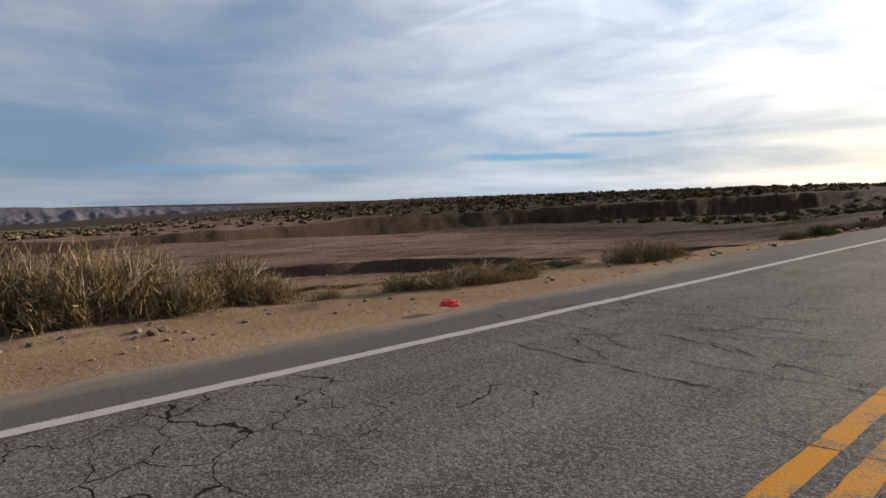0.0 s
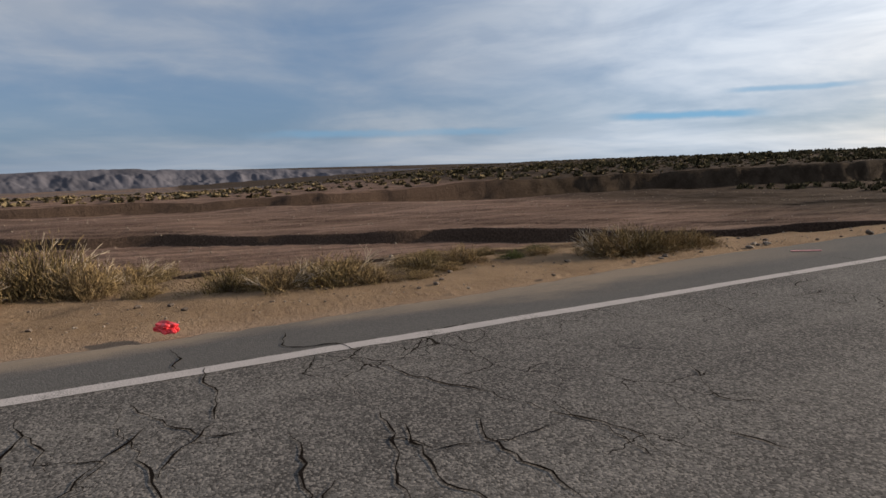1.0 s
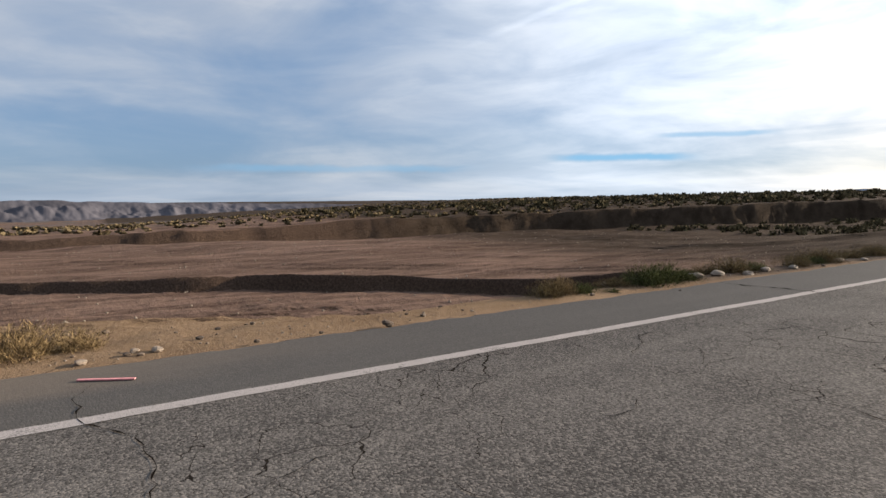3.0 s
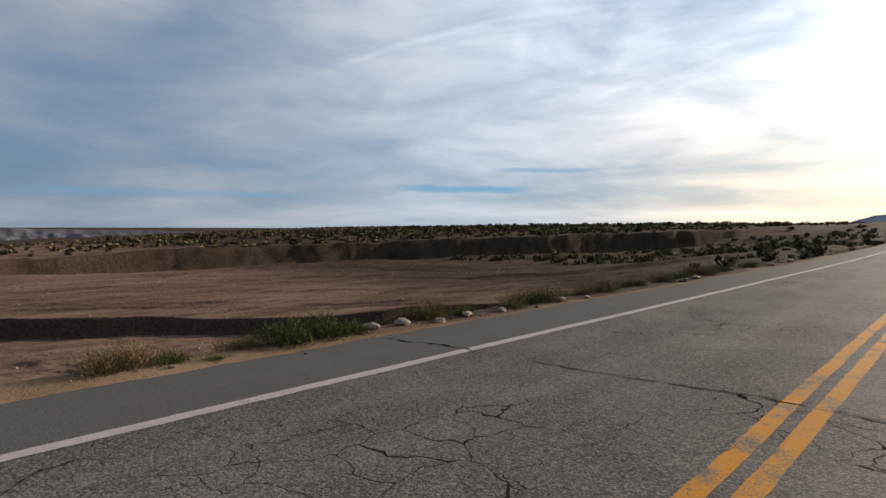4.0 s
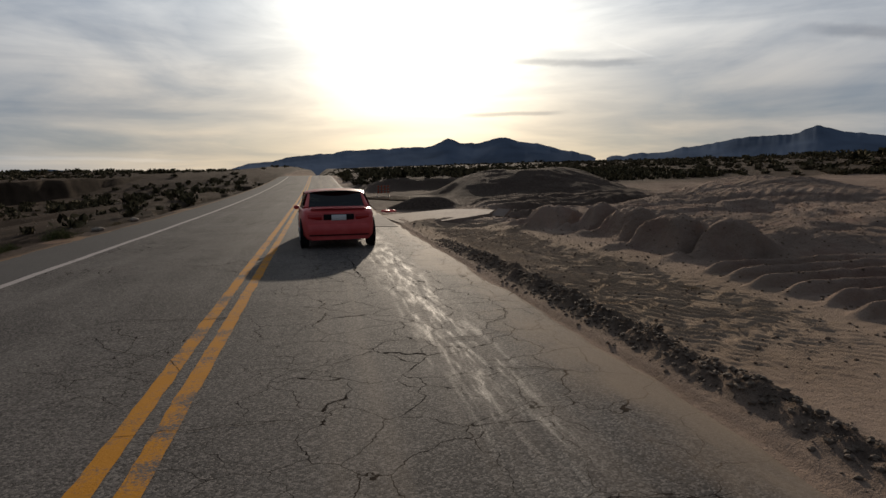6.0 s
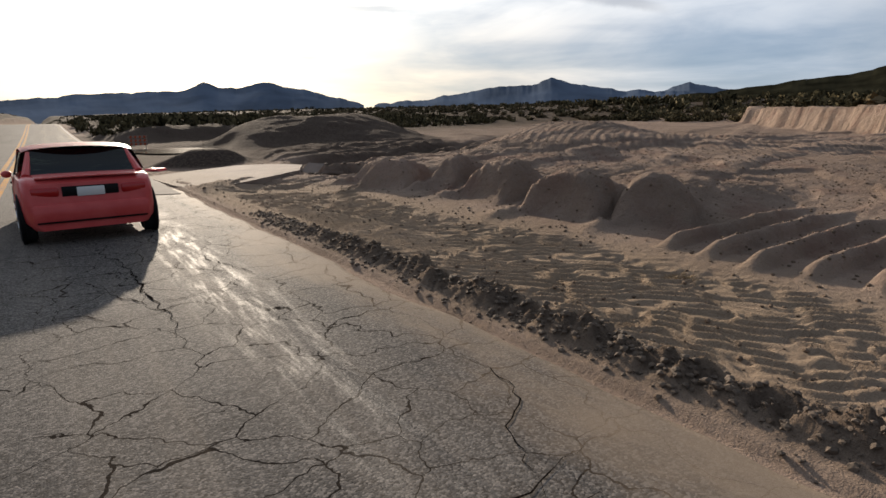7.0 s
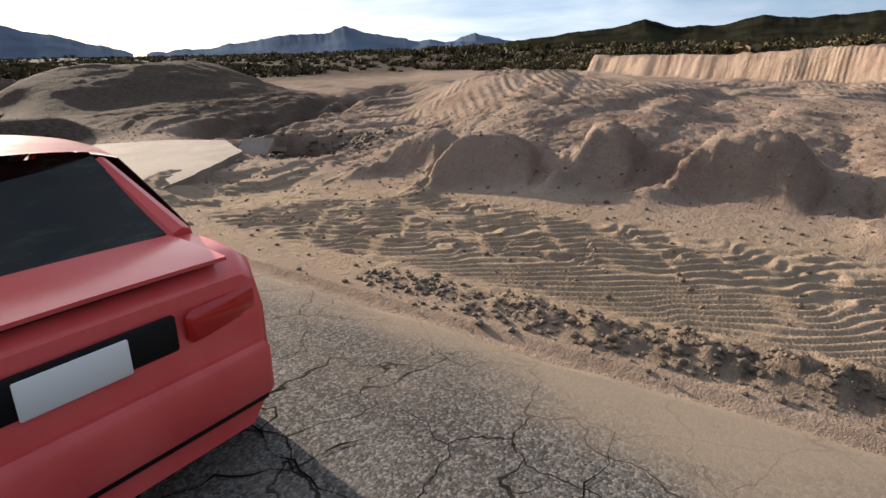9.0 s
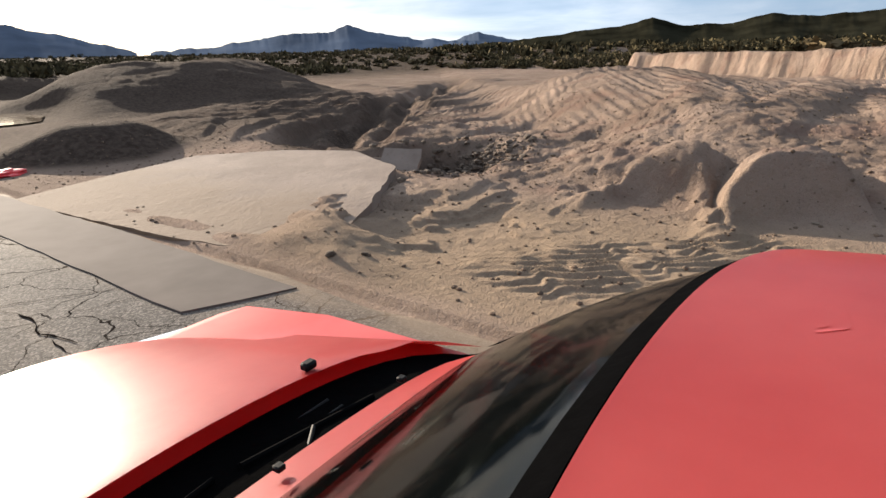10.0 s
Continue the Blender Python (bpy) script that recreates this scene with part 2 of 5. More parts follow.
def asphalt_material():
    m, N = material("worn_asphalt")
    p = N.add("ShaderNodeNewGeometry").outputs["Position"]
    sep = N.add("ShaderNodeSeparateXYZ", {0: p})
    x, y, z = sep.outputs
    stone = N.add("ShaderNodeTexVoronoi", {"Vector": p, "Scale": 80.0})
    grit = N.noise(p, 160.0, 3, 0.7)
    blot = N.noise(p, 0.7, 6, 0.6)
    long = N.noise(N.mapping(p, (1.6, 0.06, 1)), 1.0, 5, 0.6)
    col = N.mix(N.ramp(blot, 0.3, 0.7), (0.058, 0.053, 0.050), (0.092, 0.084, 0.078))
    col = N.mix(N.math("MULTIPLY", N.ramp(long, 0.45, 0.7), 0.4), col, (0.155, 0.141, 0.127))
    shade = N.add("ShaderNodeSeparateColor", {0: stone.outputs["Color"]}).outputs[0]
    col = N.mix(N.math("MULTIPLY", N.ramp(shade, 0.50, 1.0), 0.55), col, (0.24, 0.212, 0.190))
    col = N.mix(N.math("MULTIPLY", N.ramp(shade, 0.42, 0.05), 0.60), col, (0.022, 0.019, 0.017))
    # smooth newer shoulder strip outside the edge line
    outer = N.ramp(x, -3.68, -3.74)
    col = N.mix(N.math("MULTIPLY", outer, 0.8), col, N.mix(N.ramp(grit, 0.3, 0.7), (0.064, 0.060, 0.057), (0.090, 0.084, 0.079)))
    # cracking
    warp = N.add("ShaderNodeVectorMath", {0: p, 1: N.add("ShaderNodeVectorMath", {0: N.add("ShaderNodeTexNoise", {"Vector": p, "Scale": 2.2, "Detail": 4.0}).outputs["Color"], "Scale": 0.55}, operation="SCALE").outputs[0]}, operation="ADD").outputs[0]
    net = N.add("ShaderNodeTexVoronoi", {"Vector": N.mapping(warp, (1.0, 1.0, 0.0)), "Scale": 1.75}, feature="DISTANCE_TO_EDGE").outputs[0]
    net2 = N.add("ShaderNodeTexVoronoi", {"Vector": N.mapping(warp, (0.9, 1.3, 0.0), (0, 0, 0.4)), "Scale": 3.4}, feature="DISTANCE_TO_EDGE").outputs[0]
    where = N.noise(p, 0.33, 4, 0.6)
    block = N.math("MULTIPLY", N.ramp(y, 25.0, 32.0), N.ramp(x, 0.3, 1.2))
    wide = N.math("MAXIMUM", N.ramp(where, 0.46, 0.66, 0.0, 0.011), N.math("MULTIPLY", block, N.ramp(N.noise(p, 1.6, 3), 0.25, 0.60, 0.004, 0.009)))
    c1 = N.math("LESS_THAN", net, wide)
    c2 = N.math("LESS_THAN", net2, N.ramp(N.noise(p, 0.5, 3), 0.56, 0.72, 0.0, 0.012))
    inner = N.math("SUBTRACT", 1.0, outer)
    crack = N.math("MULTIPLY", N.math("MAXIMUM", c1, c2), inner)
    # sand driven over the lane beside the wash-out
    film = N.noise(N.mapping(p, (1.1, 0.35, 1)), 1.0, 6, 0.65)
    edge = N.ramp(N.math("ADD", x, N.math("MULTIPLY", film, 2.6)), 4.0, 5.0)
    film2 = N.math("MULTIPLY", N.ramp(long, 0.45, 0.62), N.ramp(x, 0.2, 1.5))
    sandy = N.math("MAXIMUM", edge, N.math("MULTIPLY", film2, 0.2))
    sandy = N.math("MULTIPLY", sandy, N.ramp(y, 18.0, 26.0))
    lap = N.ramp(N.math("SUBTRACT", N.math("MULTIPLY", film, 1.5), x), 4.85, 5.5)
    sandy = N.math("MAXIMUM", sandy, N.math("MULTIPLY", lap, N.ramp(y, 18.0, 8.0, 0.0, 0.9)))
    col = N.mix(crack, col, (0.018, 0.015, 0.013))
    col = N.mix(N.math("MULTIPLY", sandy, 0.85), col, N.mix(N.ramp(grit, 0.3, 0.7), (0.19, 0.145, 0.105), (0.26, 0.20, 0.148)))
    # polished, damp wheel track
    track = N.math("MULTIPLY", N.ramp(N.math("ABSOLUTE", N.math("SUBTRACT", x, 2.35)), 0.05, 0.55, 1.0, 0.0), N.ramp(N.noise(N.mapping(p, (4.0, 0.5, 1)), 2.4, 7, 0.75), 0.44, 0.68))
    track = N.math("MULTIPLY", N.math("MULTIPLY", track, N.ramp(y, 26.0, 30.0)), N.ramp(y, 45.5, 42.5, 0.0, 1.0))
    rough = N.math("SUBTRACT", 0.74, N.math("MULTIPLY", track, 0.14))
    h = N.math("SUBTRACT", N.math("ADD", N.math("MULTIPLY", grit, 0.25), N.math("MULTIPLY", N.math("MULTIPLY", N.math("SUBTRACT", 1.0, stone.outputs[0]), N.math("MULTIPLY_ADD", sandy, -0.9, 1.0)), 0.35)), N.math("MULTIPLY", crack, 1.6))
    finish(N, col, rough, h, 0.0055, spec=N.math("MULTIPLY_ADD", crack, -0.022, N.math("MULTIPLY_ADD", track, 0.075, 0.022)))
    return m


def paint_material(name, color, wear=0.5, under=(0.10, 0.09, 0.085)):
    m, N = material(name)
    p = N.add("ShaderNodeNewGeometry").outputs["Position"]
    a, b = N.noise(p, 55.0, 4, 0.7), N.noise(p, 2.2, 5, 0.65)
    f = N.ramp(N.math("ADD", N.math("MULTIPLY", a, 0.45), N.math("MULTIPLY", b, 0.55)), wear - 0.06, wear + 0.08)
    tone = N.mix(N.ramp(b, 0.35, 0.7), tuple(c * 0.8 for c in color), color)
    finish(N, N.mix(f, tone, under), 0.8, a, 0.004, spec=0.04)
    return m


SOIL = soil_material()
ASPHALT = asphalt_material()
WHITE_PAINT = paint_material("white_road_paint", (0.36, 0.325, 0.31), 0.575)
YELLOW_PAINT = paint_material("yellow_road_paint", (0.46, 0.20, 0.022), 0.525)
CRACK = plain("crack_dirt", (0.010, 0.008, 0.007), 1.0, 0, 20.0, 0.25, 0.002, 0.0)
CONCRETE, _n = material("weathered_concrete")
_g = _n.add("ShaderNodeNewGeometry").outputs["Position"]
_gx = _n.add("ShaderNodeSeparateXYZ", {0: _g}).outputs[0]
_b, _f = _n.noise(_g, 0.9, 6, 0.65), _n.noise(_g, 14.0, 5, 0.65)
_c = _n.mix(_n.ramp(_b, 0.35, 0.65), (0.180, 0.138, 0.112), (0.238, 0.188, 0.154))
_c = _n.mix(_n.ramp(_n.math("MULTIPLY_ADD", _b, -3.0, _gx), 4.5, 3.0), _c, _n.mix(_f, (0.145, 0.104, 0.073), (0.22, 0.163, 0.117)))
_c = _n.mix(_n.math("MULTIPLY", _n.ramp(_f, 0.52, 0.72), 0.4), _c, (0.15, 0.115, 0.09))
finish(_n, _c, 0.92, _n.math("MULTIPLY_ADD", _b, 2.0, _f), 0.012, spec=0.2)
CLOD = plain("dark_damp_clods", (0.095, 0.068, 0.048), 0.95, 0, 30, 0.4, 0.01)
STONE = plain("pale_stone", (0.21, 0.165, 0.125), 0.9, 0, 18, 0.35, 0.008)
# haze of distance is mixed into the base colours of both ranges
RANGE_FAR = plain("haze_blue_range", (0.085, 0.108, 0.150), 1.0, 0, 0.004, 0.35, 0.5, 0.0)
RANGE_GREY = plain("eroded_haze_grey_range", (0.088, 0.084, 0.096), 1.0, 0, 0.01, 0.3, 0.5, 0.0)
# olive brush with its self-shadow put into the base colour
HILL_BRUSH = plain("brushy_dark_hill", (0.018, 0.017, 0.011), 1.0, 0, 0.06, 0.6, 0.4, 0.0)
WATER, _n = material("silty_water")
finish(_n, (0.20, 0.15, 0.10), 0.06, _n.noise(_n.add("ShaderNodeTexCoord").outputs["Object"], 3.0), 0.002)


def leaf_material(name, dark, light):
    m, N = material(name)
    p = N.add("ShaderNodeNewGeometry")
    f = p.outputs["Random Per Island"]
    n = N.noise(p.outputs["Position"], 3.0, 3)
    f = N.math("ADD", N.math("MULTIPLY", f, 0.6), N.math("MULTIPLY", n, 0.4))
    finish(N, N.mix(N.ramp(f, 0.15, 0.85), dark, light), 0.9, spec=0.03)
    return m


DRY_GRASS = leaf_material("dry_straw_stems", (0.080, 0.056, 0.028), (0.29, 0.205, 0.105))
SCRUB_LEAF = leaf_material("olive_scrub_leaf", (0.055, 0.043, 0.020), (0.20, 0.145, 0.072))
SCRUB_FAR = leaf_material("far_scrub", (0.040, 0.032, 0.018), (0.17, 0.13, 0.075))
TWIG = plain("grey_twig", (0.11, 0.08, 0.055), 0.9)

# ---- helpers for things ----


def mesh_object(name, bm, mat=None, parent=None, label="", smooth=False):
    me = bpy.data.meshes.new(name)
    bm.to_mesh(me)
    bm.free()
    for m in (mat if isinstance(mat, (list, tuple)) else [mat]):
        if m:
            me.materials.append(m)
    if smooth:
        me.shade_smooth()
    ob = new(name, me)
    if parent:
        ob.parent = parent
    if label:
        ob["label"] = label
    return ob


def part(name, bm, mat, parent, label="", smooth=False):
    return mesh_object(name, bm, mat, parent, label, smooth)


def empty(name, x, y, z, rz=0.0):
    ob = new(name)
    ob.matrix_basis = pose(x, y, z, 0, 0, rz)
    return ob


def raw_mesh(name, verts, faces, mat, smooth=False):
    me = bpy.data.meshes.new(name)
    me.from_pydata([tuple(v) for v in verts], [], faces)
    me.materials.append(mat)
    if smooth:
        me.shade_smooth()
    return me


TABLE = np.random.RandomState(7).rand(256, 256)


def vnoise(x, y, seed=0):
    """Smooth value noise on arrays, 0 to 1."""
    x, y = np.asarray(x, float) + seed * 17.3, np.asarray(y, float) + seed * 9.1
    ix, iy = np.floor(x).astype(int), np.floor(y).astype(int)
    fx, fy = x - ix, y - iy
    fx, fy = fx * fx * (3 - 2 * fx), fy * fy * (3 - 2 * fy)
    a, b = TABLE[ix & 255, iy & 255], TABLE[(ix + 1) & 255, iy & 255]
    c, d = TABLE[ix & 255, (iy + 1) & 255], TABLE[(ix + 1) & 255, (iy + 1) & 255]
    return (a * (1 - fx) + b * fx) * (1 - fy) + (c * (1 - fx) + d * fx) * fy


def fbm(x, y, octaves=4, seed=0):
    s, amp, tot = 0.0, 1.0, 0.0
    x, y = np.asarray(x, float), np.asarray(y, float)
    x, y = 0.92 * x - 0.39 * y, 0.39 * x + 0.92 * y
    for k in range(octaves):
        s = s + amp * (vnoise(x, y, seed + k) - 0.5)
        tot += amp
        amp *= 0.5
        x, y = 1.93 * (0.80 * x - 0.60 * y) + 5.2, 1.93 * (0.60 * x + 0.80 * y) + 1.3
    return s / tot * 2


def smooth(v, a, b):
    t = np.clip((v - a) / (b - a), 0, 1)
    return t * t * (3 - 2 * t)


# ---- the lie of the land ----
SHOULDER, VERGE = -5.15, 3.75
SCARP_Y = [-60, -20, 3.5, 12, 21, 28, 33, 36, 40, 46, 60, 90, 140]
SCARP_X = [-62, -50, -41, -36.5, -32, -26.5, -21, -17.5, -12.5, -9.5, -9.0, -9.5, -11]
BANK_Y = [-80, 0, 19, 45, 60, 80, 103, 130, 160, 200]
BANK_X = [-76, -69, -66.5, -66, -63.5, -58.5, -51, -42, -36, -30]
TOP_Y = [-80, 15, 47, 80, 103, 130, 200, 400, 1500]
TOP_Z = [-2.2, -1.85, -0.9, 0.0, 0.5, 1.2, 2.9, 5.5, 8.0]
# pushed-up piles: foot of the north tip, foot of the south end, height
PILES = [
    (7.15, 43.30, 7.00, 42.05, 0.56), (6.72, 41.92, 7.22, 40.58, 0.64), (7.52, 40.42, 7.62, 39.55, 0.56), (7.50, 39.22, 7.42, 37.62, 0.60),
    (7.12, 37.12, 7.35, 35.50, 0.66), (7.40, 35.42, 7.95, 34.30, 0.56),
]
BANK2_X = [10, 22, 28.9, 33.3, 38.5, 47.0, 56.0, 72.0]
BANK2_Y = [10, 28, 37.0, 40.7, 46.0, 53.5, 60.0, 64.0]
CHANNEL_X = [8.0, 8.6, 14.4, 22.0, 33.7, 45.0]
CHANNEL_Y = [49.2, 49.7, 53.6, 58.2, 64.4, 70.0]


def road_z(y):
    y = np.asarray(y, float)
    return 0.00023 * np.clip(y - 45, 0, 80) ** 2 + 0.15 * smooth(y, 125, 150) - 0.004 * np.clip(y - 165, 0, 160)


def land(x, y):
    """Height of the ground at arrays x, y."""
    x, y = np.asarray(x, float), np.asarray(y, float)
    rise = 0.00023 * np.clip(y - 45, 0, 85) ** 2 + 0.012 * np.clip(y - 130, 0, 1500)
    # --- left: shoulder, channel, bar, far bank ---
    sx = np.interp(y, SCARP_Y, SCARP_X) + 1.6 * fbm(y * 0.16, y * 0 + 3.0, 3, 5)
    bx = np.interp(y, BANK_Y, BANK_X) + 1.5 * fbm(y * 0.10, y * 0 + 8.0, 4, 9)
    top = np.interp(y, TOP_Y, TOP_Z)
    bar = -2.6 + 0.10 * fbm(x * 0.05, y * 0.05, 4, 2) + 0.08 * fbm(x * 0.22, y * 0.22, 4, 12)
    flow = fbm((0.56 * x + 0.83 * y) * 0.05, (0.83 * x - 0.56 * y) * 0.20, 3, 6)
    bar = bar + 0.13 * (smooth(flow, -0.30, -0.16) + smooth(flow, -0.10, 0.04) + smooth(flow, 0.09, 0.23)) - 0.12
    bar = bar + 1.3 * smooth(y, 46, 70) * smooth(x, -34, -10) + 0.55 * smooth(y, 28, 40) * smooth(x, -26, -14)
    bar = bar - 0.75 * smooth(bx + 7 - x, 0, 5.5) * (1 - smooth(y, 60, 90))
    foot = np.where(y < 44, -3.35, -3.35 + 1.4 * smooth(y, 44, 58))
    t = np.clip((SHOULDER - 0.6 - x) / np.maximum(SHOULDER - 0.6 - sx, 0.8), 0, 1)
    slope = -0.05 + (foot + 0.05) * (0.30 * t + 0.70 * smooth(t, 0.0, 0.6 - 0.36 * smooth(y, 13, 19)))
    slope = slope + 0.10 * fbm(x * 0.5, y * 0.5, 5, 21) * smooth(t, 0.0, 0.05) * (1 - 0.7 * smooth(t, 0.4, 0.8)) + 0.07 * fbm(x * 1.7, y * 1.7, 4, 31) * smooth(t, 0.0, 0.03)
    lam = fbm((0.56 * x + 0.83 * y) * 0.10, (0.83 * x - 0.56 * y) * 0.55, 4, 24)
    slope = slope + 0.09 * (smooth(lam, -0.14, -0.07) + smooth(lam, 0.08, 0.15) - 1.0) * smooth(t, 0.04, 0.12) * (1 - smooth(t, 0.55, 0.85))
    face = smooth(sx - x, 0.0, 0.55)
    left = slope * (1 - face) + bar * face
    close = smooth(y, 120, 170)
    plain_z = top + 0.45 * fbm(x * 0.06, y * 0.06, 4, 3) + 0.3 * fbm(x * 0.2, y * 0.2, 3, 4)
    out = np.clip((-80 - x) / 1150.0, 0, 1)
    back = np.clip((-1300 - x) / 1500.0, 0, 1)
    turn = smooth(np.arctan2(-x, y), 0.85, 1.55)
    plain_z = plain_z - 34 * out * (1 - back) * (0.12 + 0.88 * turn)
    step = smooth(bx - x, 0.0, 0.9)
    left = left * (1 - step) + plain_z * step
    left = left * (1 - close) + np.maximum(left, plain_z - 0.2) * close
    hump = 1.1 * np.exp(-(((x + 8.2) / 2.2) ** 2 + ((y - 44) / 6.0) ** 2)) * smooth(SHOULDER - x, 0.1, 1.8)
    left = left + hump
    near = smooth(SHOULDER - x, 0.0, 1.4)
    left = left * near + (road_z(y) - 0.03) * (1 - near)
    left = left + rise * 0.9 * smooth(y, 50, 90) * smooth(x, -30, -6) * (left > -1.5) * smooth(SHOULDER - 0.6 - x, 0, 14)
    # --- right: ripples, mounds, tracked hump, cut bank ---
    q = np.maximum(x - VERGE, 0)
    right = -0.04 + road_z(y) + (rise - road_z(y)) * smooth(q, 1.0, 25.0)
    berm = np.exp(-((x - 4.10 - 0.10 * fbm(y * 1.2, y * 0, 3, 14)) / 0.24) ** 2) * smooth(y, 14, 20) * (1 - smooth(y, 36.0, 41.5))
    right = right + berm * (0.13 + 0.11 * fbm(x * 5.0, y * 5.0, 4, 15) + 0.08 * fbm(x * 14, y * 14, 2, 16))
    ux, uy = 0.83 * x + 0.56 * y, -0.56 * x + 0.83 * y
    rim = 6.35 + 0.35 * fbm(y * 0.7, y * 0, 3, 41) - 1.1 * smooth(y, 41.5, 43.6)
    field = smooth(x, 4.30, 4.55) * (1 - smooth(x, rim, rim + 0.35)) * smooth(y, 29, 33) * (1 - smooth(y, 42.6, 43.8))
    core = 1 - smooth(np.hypot((x - 4.75 - 0.06 * (40 - y)) / 0.55, (y - 38.2) / 2.6) + 0.3 * fbm(x * 1.2, y * 0.8, 3, 56), 0.7, 1.1)
    swing = 0.10 * fbm(ux * 0.9, uy * 1.3, 3, 51)
    ph = (ux + swing) / 0.10 + 0.8 * smooth(vnoise(ux * 2.2, uy * 2.8, 58), 0.2, 0.8)
    saw = ph % 1.0
    fine = np.where(saw < 0.32, saw / 0.32, (1 - saw) / 0.68)
    vx, vy = 0.78 * x + 0.62 * y, -0.62 * x + 0.78 * y
    ph = (vx + swing + 0.05 * fbm(vx * 3.0, vy * 5.0, 2, 52)) / 0.15 + 1.1 * smooth(vnoise(vx * 2.6, vy * 4.2, 57), 0.25, 0.75)
    saw = ph % 1.0
    coarse = np.where(saw < 0.28, saw / 0.28, (1 - saw) / 0.72)
    choppy = smooth(vnoise(vx * 3.6, vy * 4.6, 54), 0.10, 0.45)
    pits = smooth(vnoise(vx * 8.0, vy * 6.5, 59), 0.58, 0.85)
    near = 1 + 0.30 * (1 - smooth(y, 32, 36))
    right = right + field * (core * 0.028 * (fine - 0.4) + (1 - core) * (0.043 * (coarse - 0.4) * (0.25 + 0.75 * choppy) - 0.018 * pits) * near)
    right = right + 0.10 * smooth(x, 6.1, 7.2) * smooth(y, 30, 34)
    # the flood plain lies low to the north of a line out from the terrace's end
    side = (x - 9.5) * 0.62 - (y - 44.5) * 0.78 + 0.7 * fbm(x * 0.25, y * 0.25, 3, 44)
    dry = smooth(side, -0.6, 1.6)
    ground = 0.30 * smooth(x, 9.0, 14.0) * dry + 0.010 * np.clip(x - 14, 0, 40)
    ground = ground + 0.03 * np.clip(x - 54, 0, 60) * smooth(y, 0, 60) + 0.014 * np.clip(x - 60, 0, 1500)
    right = right + ground
    # a rough low terrace, and along its road side piles with smooth scooped faces
    span = smooth(y, 34.2, 35.6) * (1 - smooth(y, 43.6, 45.2))
    right = right + span * 0.26 * smooth(x, 7.5, 8.7) * (1 - 0.8 * smooth(x, 10.5, 13.0))
    right = right + span * smooth(x, 7.3, 8.0) * (1 - smooth(x, 11, 13)) * (0.05 * fbm(x * 1.8, y * 1.8, 5, 63) + 0.05 * np.abs(fbm(x * 5, y * 5, 3, 65)))
    pile, crumble = 0.0 * x, 0.0 * x
    for k, (ax, ay, bx_, by_, tall) in enumerate(PILES):
        L = math.hypot(bx_ - ax, by_ - ay)
        tx, ty = (bx_ - ax) / L, (by_ - ay) / L
        wob = 0.10 * fbm(x * 1.5, y * 1.5, 3, 110 + k) + 0.035 * fbm(x * 6, y * 6, 3, 120 + k)
        along = ((x - ax) * tx + (y - ay) * ty) / L + wob * 0.6
        behind = -(x - ax) * ty + (y - ay) * tx + wob * 0.7
        arch = np.clip(1 - np.abs(np.clip((along - 0.44) / np.where(along < 0.44, 0.42, 0.50), -1, 1)) ** 2.6, 0, 1) ** 0.75
        bowl = 0.24 * 4 * np.clip(along, 0, 1) * (1 - np.clip(along, 0, 1))
        face = np.clip((behind - bowl + 0.08) / (0.34 + 0.06 * np.sin(3 * k)), 0, 1)
        back = 1 - 0.85 * smooth(behind, 0.65, 1.5)
        one = 0.94 * tall * arch * (0.35 * face + 0.65 * face ** 1.6) * back
        apron = 0.12 * np.exp(-((behind + 0.05) / 0.35) ** 2) * np.exp(-((along + 0.03) / 0.14) ** 2)
        pile = np.maximum(pile, one + apron)
        crumble = np.maximum(crumble, np.exp(-((along - 0.0) / 0.17) ** 2) * smooth(behind, -0.3, 0.1) * (1 - smooth(behind, 0.9, 1.5)))
    right = right + pile + crumble * (0.13 * fbm(x * 3.2, y * 3.2, 4, 69) + 0.07 * fbm(x * 9, y * 9, 3, 70))
    right = right + 0.030 * smooth(pile, 0.05, 0.2) * fbm(x * 4.0, y * 4.0, 4, 74)
    ledge = fbm(x * 0.9 - y * 0.3, y * 1.3 + x * 0.5, 4, 66)
    zone = smooth(x, 4.3, 5.0) * (1 - smooth(x, 11.5, 13.5)) * smooth(y, 42.8, 44.0) * (1 - smooth(y, 49.5, 51))
    right = right + zone * (1 - 0.6 * smooth(x, 8.5, 7.0) * smooth(y, 45.5, 46.5)) * (0.045 * (smooth(ledge, -0.28, -0.24) + smooth(ledge, -0.02, 0.02) + smooth(ledge, 0.22, 0.26) - 1.5) + 0.03 * fbm(x * 3.0, y * 3.0, 4, 67))
    right = right - 0.14 * smooth(x, 4.9, 5.8) * (1 - smooth(x, 7.0, 7.5)) * smooth(y, 45.2 + 0.45 * (x - 4.1), 46.0 + 0.45 * (x - 4.1)) * (1 - smooth(y, 49.4, 50.1))
    # sand lapping over the slab's near edges
    inside = -0.584 * (x - 4.05) + 0.812 * (y - 44.55)
    lap = 0.15 * np.exp(-((inside - 0.05) / 0.55) ** 2) * smooth(x, 3.7, 4.2) * (1 - smooth(x, 5.2, 6.3))
    lap = np.maximum(lap, 0.05 * np.exp(-((x - 4.0) / 0.5) ** 2) * smooth(y, 44.4, 45.2) * (1 - smooth(y, 47.5, 49.0)))
    right = right + lap * (1 + 0.6 * fbm(x * 1.6, y * 1.6, 4, 47)) * smooth(x, 3.62, 3.95)
    # short parallel ridges of pushed sand, their tips towards the road
    tip = 6.75 + 0.35 * fbm(y * 1.1, y * 0, 2, 75)
